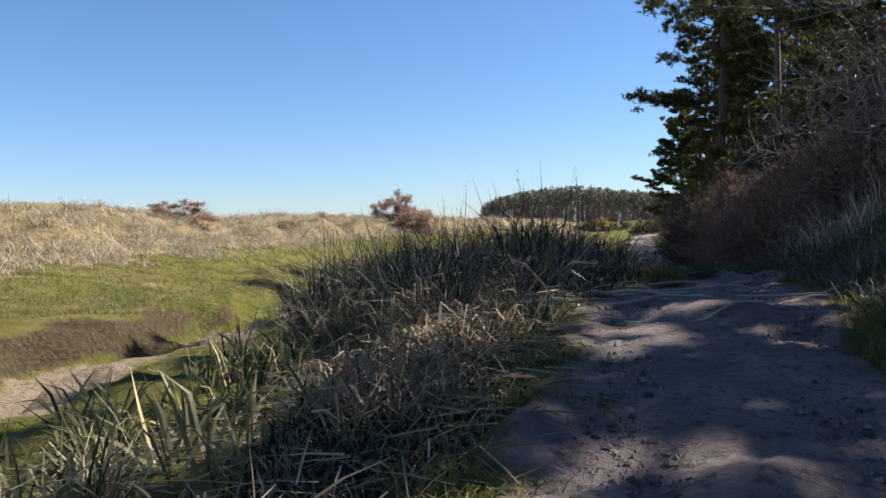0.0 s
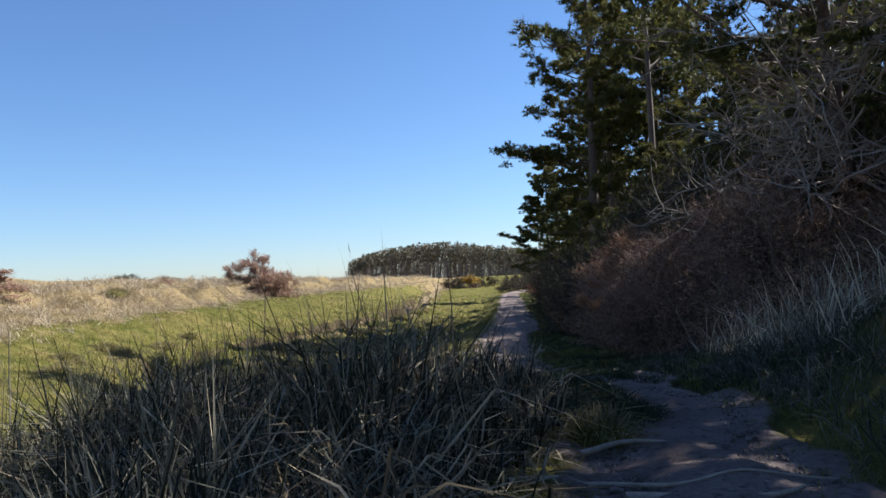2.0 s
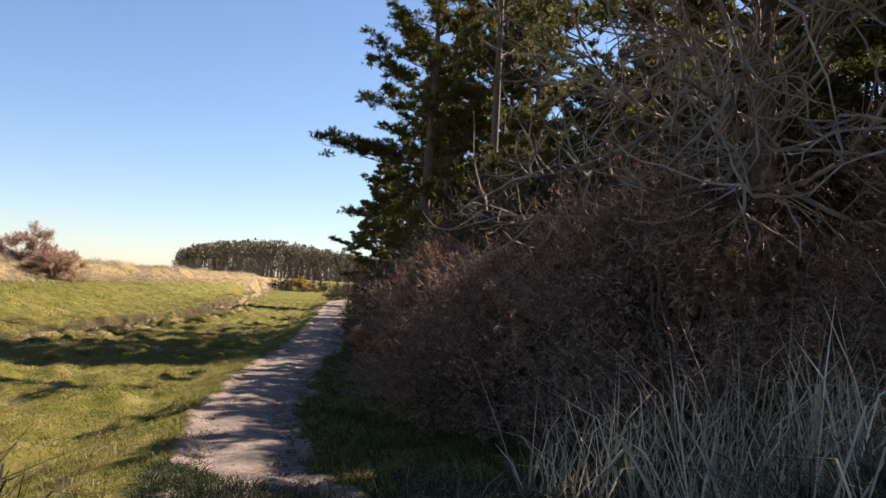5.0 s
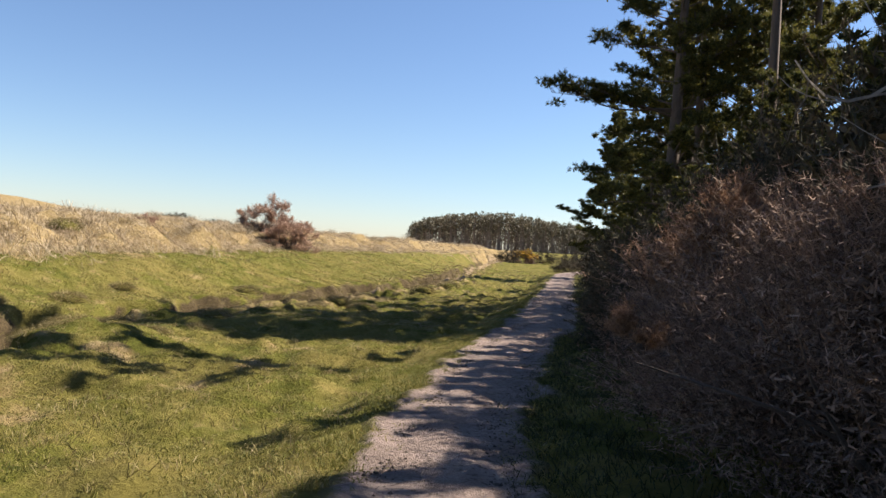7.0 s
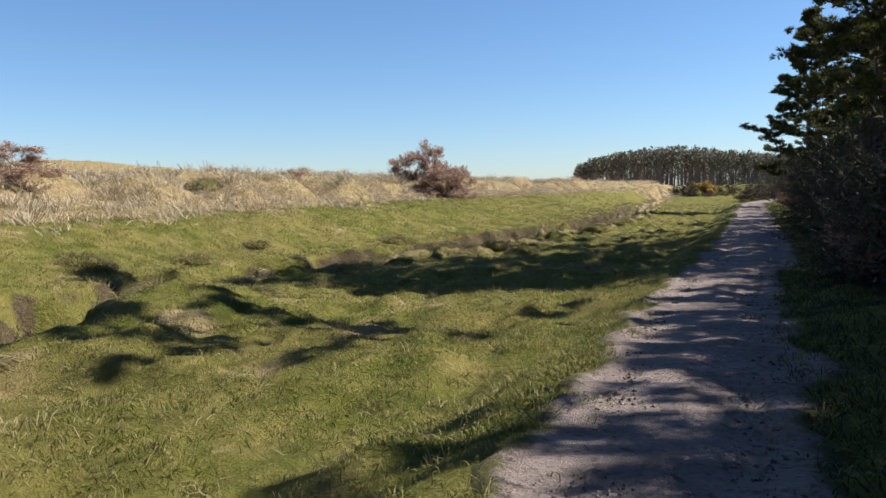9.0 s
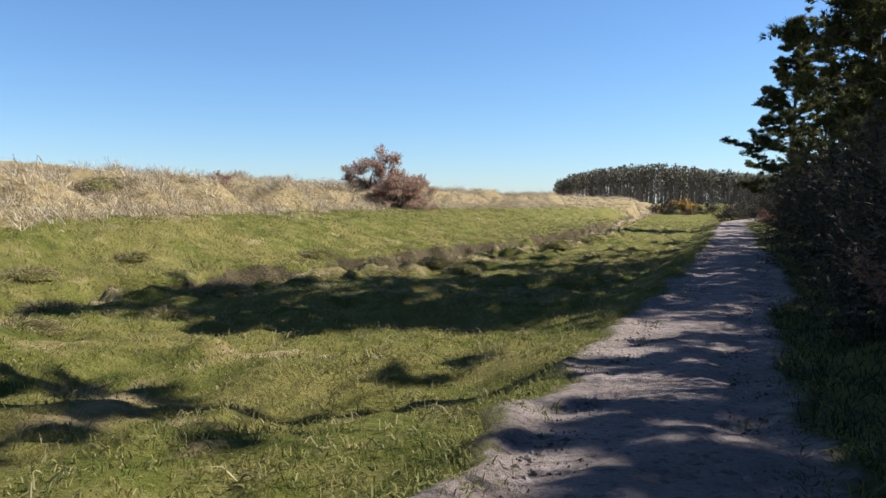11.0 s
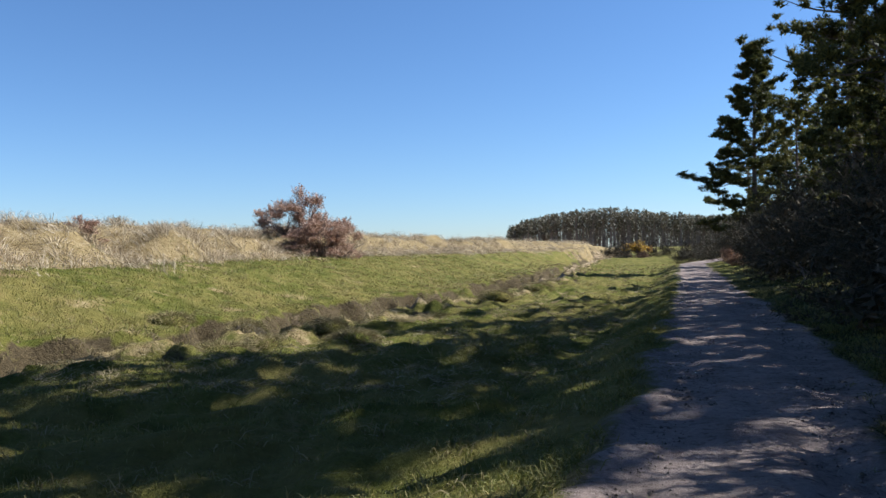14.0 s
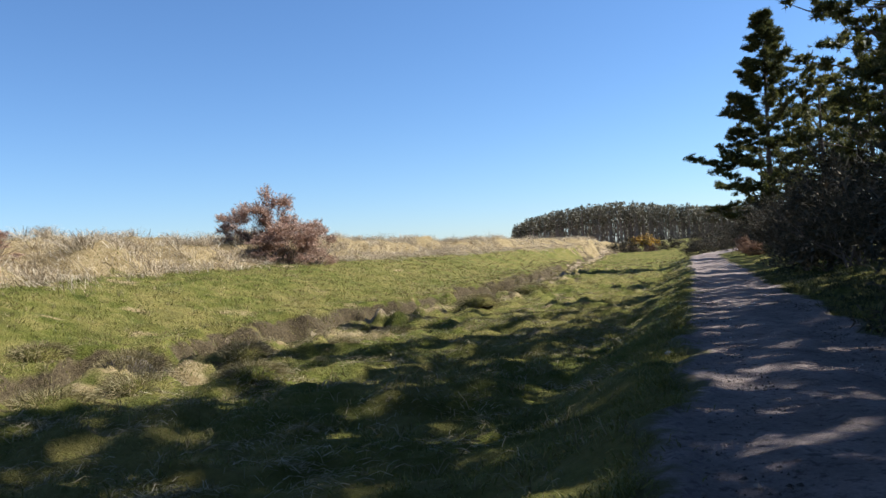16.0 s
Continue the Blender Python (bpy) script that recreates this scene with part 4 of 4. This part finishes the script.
def dead_reeds():
    """Bent straw of last year among the green reeds."""
    rng = np.random.default_rng(114)

    def spot(n, rng):
        y = 3.2 + 9.5 * rng.random(n)
        x = left_edge(y) - 0.25 - (0.8 + 3.0 * soft(y, 5, 9)) * rng.random(n) ** 0.6
        keep = rough2(x, y, 1.9, 52) > -0.2
        return x[keep], y[keep]
    base = scatter(1900, spot, rng)
    n, per = len(base), 7
    size = (0.35 + 0.75 * soft(base[:, 1], 4.8, 8.6)) * rng.uniform(0.5, 1.15, n)
    b = np.repeat(base, per, 0) + rng.normal(size=(n * per, 3)) * (0.09, 0.09, 0) + rng.random((n * per, 1)) * (0, 0, 0.2)
    way = rng.normal(size=(n * per, 3)) * (0.6, 0.6, 0.2) + (0, 0, 0.8)
    me = Pile().put(*blade_arrays(b, way, np.repeat(size, per) * rng.uniform(0.5, 1.05, n * per), rng.uniform(0.006, 0.016, n * per), rng.uniform(0.3, 1.5, n * per), rng)).mesh("dead_reeds", M_STRAW)
    tagged(new("dead_reeds", me), "bent tan straw of dead reeds on the ditch bank", "reeds", kind="stuff")


def bank_grass():
    rng = np.random.default_rng(105)

    def spot(n, rng):
        y = 1 + 13 * rng.random(n)
        x = right_edge(y) + 0.15 + 3.4 * rng.random(n)
        return x, y
    base = scatter(2600, spot, rng)
    n, per = len(base), 9
    size = rng.uniform(0.15, 0.6, n) * (0.8 + 0.5 * rough2(base[:, 0], base[:, 1], 1.4, 61))
    b = np.repeat(base, per, 0) + rng.normal(size=(n * per, 3)) * (0.08, 0.08, 0) - (0, 0, 0.03)
    way = rng.normal(size=(n * per, 3)) * (0.5, 0.5, 0) + (-0.15, 0, 1)
    me = Pile().put(*blade_arrays(b, way, np.repeat(size, per) * rng.uniform(0.5, 1.1, n * per), rng.uniform(0.005, 0.011, n * per), rng.uniform(0.2, 1.1, n * per), rng)).mesh("bank_grass", M_SHADEBANK)
    tagged(new("bank_grass", me), "dead grass with pale blades tangled on the bank, darkened in colour for shade", "grass", kind="stuff")


def meadow_tufts():
    """Coarser straw and green tufts over the flat, the ditch banks and the far slope."""
    rng = np.random.default_rng(106)

    def spot(n, rng):
        y = 14 + 95 * rng.random(n) ** 1.5
        l, f, d = left_edge(y), np.interp(y, FOOT_Y, FOOT_X), np.interp(y, DITCH_Y, DITCH_X)
        x = np.where(rng.random(n) < 0.4, d + rng.normal(size=n) * 1.2, f + (l - f) * rng.random(n))
        return x[x < l - 0.2], y[x < l - 0.2]
    base = scatter(11000, spot, rng)
    n, per = len(base), 7
    b = np.repeat(base, per, 0) + rng.normal(size=(n * per, 3)) * (0.07, 0.07, 0) - (0, 0, 0.02)
    size = np.repeat(rng.uniform(0.08, 0.26, n), per)
    way = rng.normal(size=(n * per, 3)) * (0.55, 0.55, 0) + (0, 0, 0.8)
    me = Pile().put(*blade_arrays(b, way, size * rng.uniform(0.6, 1.1, n * per), 0.004 + 0.00022 * b[:, 1], rng.uniform(0.4, 1.1, n * per), rng)).mesh("meadow_tufts", M_TUFT)
    tagged(new("meadow_tufts", me), "straw and olive grass tufts across the hollow", "grass", kind="stuff")


def saddle_grass():
    """Grass that grows over the path where it dips between the bank and the reeds."""
    rng = np.random.default_rng(107)

    def spot(n, rng):
        y = 8.6 + 7.2 * rng.random(n)
        l, r = left_edge(y), right_edge(y)
        x = l - 0.1 + (r - l) * rng.random(n) * (0.45 + 0.55 * soft(y, 11, 12.5)) * (1 - 0.75 * soft(y, 13.5, 15.8))
        return x, y
    base = scatter(16000, spot, rng)
    n = len(base)
    me = Pile().put(*blade_arrays(base, rng.normal(size=(n, 3)) * (0.5, 0.5, 0) + (0, 0, 1), rng.uniform(0.08, 0.26, n), 0.008, rng.uniform(0.3, 1.0, n), rng)).mesh("saddle_grass", M_SHADEVERGE)
    tagged(new("saddle_grass", me), "green grass growing over the path, coloured dark for tree shade", "grass", kind="stuff")


def slope_grass():
    """Longer turf on the green slope between the ditch and the dune."""
    rng = np.random.default_rng(115)

    def spot(n, rng):
        y = 12 + 72 * rng.random(n) ** 1.3
        f, d = np.interp(y, FOOT_Y, FOOT_X) - 1.2, np.interp(y, DITCH_Y, DITCH_X) - 0.4
        x = f + (d - f) * rng.random(n)
        keep = rough2(x, y, 2.1, 48) + 0.7 * rough2(x, y, 0.8, 49) > -0.9 + 1.1 * rng.random(n)
        return x[keep], y[keep]
    base = scatter(70000, spot, rng)
    n = len(base)
    tall = rng.uniform(0.05, 0.13, n) * (1 + 0.6 * np.clip(rough2(base[:, 0], base[:, 1], 1.6, 50), 0, 1))
    way = rng.normal(size=(n, 3)) * (0.55, 0.55, 0) + (-0.1, 0, 0.8)
    me = Pile().put(*spike_arrays(base - (0, 0, 0.01), way, tall, 0.006 + 0.00035 * base[:, 1], rng)).mesh("slope_grass", M_TURF)
    tagged(new("slope_grass", me), "green turf with straw streaks below the dune", "grass", kind="stuff")


def straw_mats():
    """Flattened mats of dead grass over the hummocks beside the ditch."""
    rng = np.random.default_rng(116)

    def spot(n, rng):
        y = 36.5 + 26 * rng.random(n) ** 1.2
        l, d = left_edge(y) - 0.9, np.interp(y, DITCH_Y, DITCH_X) - 0.6
        x = d + (l - d) * rng.random(n) ** 1.3
        keep = rough2(x, y, 3.0, 53) + 0.5 * rough2(x, y, 1.2, 54) > -0.1
        return x[keep], y[keep]
    base = scatter(900, spot, rng)
    n, per = len(base), 46
    comb = np.repeat(unit(rng.normal(size=(n, 3)) * (1, 1, 0)), per, 0)
    b = np.repeat(base, per, 0) + rng.normal(size=(n * per, 3)) * (0.17, 0.17, 0)
    b[:, 2] = level(b[:, 0], b[:, 1]) + 0.02
    way = comb + rng.normal(size=(n * per, 3)) * (0.5, 0.5, 0) + (0, 0, 0.42)
    me = Pile().put(*blade_arrays(b, way, rng.uniform(0.07, 0.2, n * per), rng.uniform(0.004, 0.009, n * per), rng.uniform(0.5, 1.1, n * per), rng)).mesh("straw_mats", M_MAT)
    tagged(new("straw_mats", me), "flattened mats of pale dead grass on the hummocks", "grass", kind="stuff")


meadow_grass()
meadow_tufts()
straw_mats()
slope_grass()
saddle_grass()
verge_grass()
dune_grass()
reeds()
dead_reeds()
bank_grass()


def stalks():
    """Tall pale stems on the verge under the dead branches."""
    rng = np.random.default_rng(108)

    def spot(n, rng):
        y = 9.8 + 4.0 * rng.random(n)
        x = 5.4 + 2.3 * rng.random(n) + 0.12 * (y - 11)
        keep = rough2(x, y, 1.1, 55) > -0.25
        return x[keep], y[keep]
    base = scatter(620, spot, rng)
    n, per = len(base), 3
    b = np.repeat(base, per, 0) + rng.normal(size=(n * per, 3)) * (0.05, 0.05, 0) - (0, 0, 0.03)
    me = Pile().put(*blade_arrays(b, rng.normal(size=(n * per, 3)) * (0.35, 0.35, 0) + (0, 0, 1), 0.3 + 1.0 * rng.random(n * per) ** 1.4, rng.uniform(0.006, 0.013, n * per),
                                  rng.uniform(0.0, 0.9, n * per) ** 1.5, rng)).mesh("tall_stalks", M_PALE)
    tagged(new("tall_stalks", me), "tall pale dead stalks beside the gorse", "grass", kind="stuff")


def iris_leaves():
    """Broad sword leaves at the edge of the ditch."""
    rng = np.random.default_rng(109)

    def spot(n, rng):
        y = 2.6 + 5.2 * rng.random(n)
        return -1.75 + 0.14 * (y - 3) + rng.normal(size=n) * 0.55, y
    base = scatter(85, spot, rng)
    n, per = len(base), 7
    b = np.repeat(base, per, 0) + rng.normal(size=(n * per, 3)) * (0.06, 0.06, 0) - (0, 0, 0.03)
    me = Pile().put(*blade_arrays(b, rng.normal(size=(n * per, 3)) * (0.4, 0.4, 0) + (0, 0, 1), rng.uniform(0.25, 0.62, n * per), rng.uniform(0.014, 0.030, n * per),
                                  rng.uniform(0.0, 0.9, n * per), rng)).mesh("iris_leaves", M_IRIS)
    tagged(new("iris_leaves", me), "broad green and straw sword leaves by the ditch", "plants", kind="stuff")


def fallen_straw():
    """Flattened dead stems and litter round the reeds and over the bank's edge."""
    rng = np.random.default_rng(110)

    def spot(n, rng):
        y = 2.2 + 9 * rng.random(n)
        return left_edge(y) + 0.12 - 2.6 * rng.random(n) ** 1.1, y
    base = scatter(4200, spot, rng)
    n = len(base)
    me = Pile().put(*blade_arrays(base + np.array((0, 0, 0.015)) + rng.random((n, 1)) * (0, 0, 0.1), rng.normal(size=(n, 3)) * (1, 1, 0.18), rng.uniform(0.1, 0.42, n), rng.uniform(0.004, 0.011, n),
                                  0.15, rng)).mesh("fallen_straw", M_STRAW)
    tagged(new("fallen_straw", me), "flattened dead straw along the bank", "straw", kind="stuff")


def litter():
    """Pebbles, clods and cone scales trodden into the path."""
    rng = np.random.default_rng(111)
    n = 19000
    y = 0.5 + 55 * rng.random(n) ** 1.3
    l, r = left_edge(y), right_edge(y)
    x = l + (r - l) * (0.12 + 0.76 * rng.random(n))
    base = np.stack((x, y, level(x, y) + 0.05), 1)
    size = 0.007 + 0.024 * rng.random(n) ** 4
    turn = rng.uniform(0, 6.283, n)
    corner = [np.stack((np.cos(turn + k * 1.571) * size * rng.uniform(0.6, 1.3, n), np.sin(turn + k * 1.571) * size * rng.uniform(0.6, 1.3, n), 0 * size - 0.004), 1) + base for k in range(4)]
    corner.append(base + np.stack((rng.normal(size=n) * size * 0.3, rng.normal(size=n) * size * 0.3, size * 0.35 + 0.004), 1))
    i = np.arange(n)[:, None] * 5
    me = mesh_of("path_litter", np.stack(corner, 1), [i + np.array(f) for f in ((0, 1, 4), (1, 2, 4), (2, 3, 4), (3, 0, 4))], M_LITTER)
    tagged(new("path_litter", me), "dark pebbles and crumbs strewn on the path", "pebbles", kind="stuff")


def tussock(x, y, radius, height, seed, material, label, base=M_GROUND, cap=0.0):
    """A hummock of matted grass with a thatch of blades hanging down its sides."""
    rng = np.random.default_rng(seed)
    ob = thing("tussock", (x, y, float(level(x, y))), label, "tussock", "tussocks in the hollow")
    a3, h3 = np.meshgrid(np.arange(14) * 0.4488, np.linspace(0, 1, 7))
    wob = 1 + 0.12 * np.sin(a3 * 2 + seed) + 0.08 * np.sin(a3 * 5 + h3 * 4)
    rr = radius * np.sqrt(np.clip(1 - h3 ** 2.2, 0.0004, 1)) * wob
    v = np.stack((np.cos(a3) * rr, np.sin(a3) * rr, h3 * height * 0.85 - 0.06), -1).reshape(-1, 3)
    k, j = np.arange(6)[:, None] * 14, np.arange(14)[None]
    q = np.stack((k + j, k + (j + 1) % 14, k + 14 + (j + 1) % 14, k + 14 + j), -1).reshape(-1, 4)
    part("hummock", mesh_of("hummock", v, [q], base, True), ob, "matted turf base" if base == M_GROUND else "dark brown flank")
    n = int(950 * radius / 0.5)
    ta, th = rng.uniform(0, 6.283, n), cap + (1 - cap) * rng.random(n) ** 0.7
    tr = radius * np.sqrt(1 - th ** 2.2)
    b = np.stack((np.cos(ta) * tr, np.sin(ta) * tr, th * height * 0.85 - 0.06), 1)
    way = unit(b * (1, 1, 0.5) + (0, 0, 0.5 * height)) + rng.normal(size=(n, 3)) * 0.35
    part("thatch", Pile().put(*blade_arrays(b, way, rng.uniform(0.1, 0.28, n), 0.009, rng.uniform(0.6, 1.2, n), rng)).mesh("thatch", material), ob, "drooping grass blades")


def stone(x, y, size, seed):
    bm = bmesh.new()
    bmesh.ops.create_icosphere(bm, subdivisions=2, radius=size)
    for v in bm.verts:
        v.co *= 1 + 0.25 * noise.noise(v.co * (1.6 / size) + Vector((seed, 0, 0)))
        v.co.z *= 0.55
    me = bpy.data.meshes.new("stone")
    bm.to_mesh(me)
    bm.free()
    me.materials.append(M_STONE)
    ob = tagged(new("stone", me), "pale grey stone half sunk in the path", "stone", "stones on the path")
    ob.location = (x, y, float(level(x, y)) + 0.03)
    ob.rotation_euler = (0, 0, seed)


stalks()
iris_leaves()
fallen_straw()
litter()
# Dark brown base, with blades only on its upper part.
tussock(0.64, 45.0, 0.56, 0.8, 1, M_TUFT, "round grass tussock with a dark brown side", M_FLANK, 0.45)
for k, (x, y, r, h) in enumerate(((-1.6, 46.2, 0.5, 0.3), (2.3, 46.4, 0.45, 0.3), (3.6, 48.6, 0.5, 0.28), (1.2, 41.6, 0.55, 0.3), (-0.6, 42.6, 0.6, 0.35), (4.6, 51.5, 0.5, 0.3), (2.0, 50.5, 0.5, 0.35),
                                   (3.4, 43.2, 0.45, 0.22), (6.6, 57, 0.6, 0.35), (8.6, 63, 0.7, 0.4), (10, 72, 0.8, 0.45), (-2.8, 33.5, 0.5, 0.3), (-3.2, 29.5, 0.45, 0.3))):
    tussock(x, y, r, h, 10 + k, M_TUFT, "low straw-topped grass tussock on the ditch bank")
lumps = random.Random(8)
for k in range(22):
    y = 23 + 62 * lumps.random() ** 1.2
    x = float(np.interp(y, DITCH_Y, DITCH_X)) + lumps.choice((-2.1, 2.0, 2.6, 3.2)) + lumps.gauss(0, 0.35)
    tussock(x, y, lumps.uniform(0.25, 0.55), lumps.uniform(0.14, 0.34), 70 + k, M_TUFT, "low straw-topped grass tussock on the ditch bank")
tussock(2.35, 8.35, 0.22, 0.28, 40, M_TUFT, "small straw tuft on the sandy lip of the path")
for x, y, size, seed in ((9.9, 38.6, 0.07, 1), (9.2, 37.2, 0.045, 2), (8.9, 40.3, 0.05, 3), (6.2, 27.6, 0.05, 4), (7.1, 28.2, 0.04, 5), (1.0, 4.6, 0.05, 6), (1.6, 5.2, 0.04, 7), (11.0, 43, 0.06, 8)):
    stone(x, y, size, seed)
tussock(-9.5, 47.0, 0.7, 0.5, 60, M_TUFT, "olive-green grassy hummock on the dune ridge")


def roots(seed):
    """Pale roots that cross the sandy lip of the path."""
    rng = np.random.default_rng(seed)
    for k in range(6):
        y0 = 5.3 + 0.55 * k + rng.uniform(-0.15, 0.15)
        x = np.linspace(left_edge(y0) + rng.uniform(-0.3, 0.5), right_edge(y0) - rng.uniform(-0.2, 0.7), 22)
        y = y0 + 0.10 * np.sin(x * 3 + k) + 0.07 * np.sin(x * 7 + 2 * k) + (x - x[0]) * rng.uniform(-0.25, 0.1)
        z = level(x, y) + 0.072 + 0.028 * np.sin(x * 4 + k)
        r = np.linspace(0.021, 0.008, 22) * rng.uniform(0.7, 1.2)
        me = Pile().put(*tube(np.stack((x, y, z), 1), r, 6)).mesh("root", M_ROOT, True)
        tagged(new("root", me), "pale weathered root across the sandy path", "root", "roots across the path")


def grass_tuft(x, y, seed, reach=0.5, count=150):
    """A loose fountain of long pale green blades."""
    rng = np.random.default_rng(seed)
    ob = thing("grass_tuft", (x, y, float(level(x, y))), "fountain of long pale green grass blades beside the reeds", "grass tuft", "grass tufts beside the reeds")
    b = rng.normal(size=(count, 3)) * (0.07, 0.07, 0) - (0, 0, 0.03)
    way = b * (5, 5, 0) + rng.normal(size=(count, 3)) * (0.35, 0.35, 0) + (0, 0, 1)
    part("foliage", Pile().put(*blade_arrays(b, way, reach * rng.uniform(0.5, 1.15, count), rng.uniform(0.007, 0.014, count), rng.uniform(0.3, 1.3, count), rng)).mesh("foliage", M_IRIS), ob)
    dead = rng.normal(size=(40, 3)) * (0.09, 0.09, 0) - (0, 0, 0.02)
    part("dead_foliage", Pile().put(*blade_arrays(dead, dead * (8, 8, 0) + (0, 0, 0.5), reach * rng.uniform(0.4, 0.9, 40), 0.009, 1.2, rng)).mesh("dead_foliage", M_PALE), ob, "bent straw-coloured dead blades")


for k, (x, y, reach) in enumerate(((0.61, 5.4, 0.5), (0.25, 5.0, 0.42), (-0.05, 5.9, 0.45), (-0.6, 4.4, 0.4), (-1.9, 4.3, 0.5), (-1.5, 3.3, 0.42), (-2.2, 3.4, 0.5))):
    grass_tuft(x, y, 200 + k, reach)


def dark_stalks():
    """Single dead stems that stand above the reeds."""
    rng = np.random.default_rng(112)
    for x, y, h in ((1.2, 8.6, 1.35), (1.7, 9.2, 1.45), (0.2, 9.6, 1.5)):
        z = float(level(x, y))
        line = bent((x, y, z - 0.05), (rng.normal() * 0.2, rng.normal() * 0.15, 1), h, rng, wander=0.1, steps=8)
        ob = thing("dead_stalk", (0, 0, 0), "tall dark dead plant stalk above the reeds", "plant", "stalks above the reeds")
        part("stem", Pile().put(*tube(line, np.linspace(0.007, 0.0025, 9), 5)).mesh("stem", M_STEM), ob)
        tip = line[-4:].repeat(8, 0) + rng.normal(size=(32, 3)) * (0.01, 0.01, 0.05)
        part("seed_head", Pile().put(*spike_arrays(tip, rng.normal(size=(32, 3)) * 0.6 + (0, 0, 1), 0.06, 0.004, rng)).mesh("seed_head", M_SCRUB), ob, "withered brown seed head")


roots(7)
dark_stalks()


def rim_grass():
    """Clumps of grass that creep over both rims of the path."""
    rng = np.random.default_rng(113)

    def spot(n, rng):
        y = 1 + 59 * rng.random(n) ** 1.2
        left = rng.random(n) < 0.55
        x = np.where(left, left_edge(y) + rng.normal(size=n) * 0.16 - 0.02, right_edge(y) + rng.normal(size=n) * 0.16 + 0.02)
        keep = rough2(x, y, 1.1, 71) > -0.35
        return x[keep], y[keep]
    base = scatter(4200, spot, rng)
    n, per = len(base), 9
    b = np.repeat(base, per, 0) + rng.normal(size=(n * per, 3)) * (0.05, 0.05, 0) + (0, 0, 0.015)
    size = np.repeat(rng.uniform(0.06, 0.17, n), per) * rng.uniform(0.6, 1.1, n * per)
    me = Pile().put(*blade_arrays(b, rng.normal(size=(n * per, 3)) * (0.55, 0.55, 0) + (0, 0, 0.9), size, 0.007, rng.uniform(0.3, 1.0, n * per), rng)).mesh("rim_grass", M_TURF)
    tagged(new("rim_grass", me), "short grass creeping over the path's rims", "grass", kind="stuff")


rim_grass()
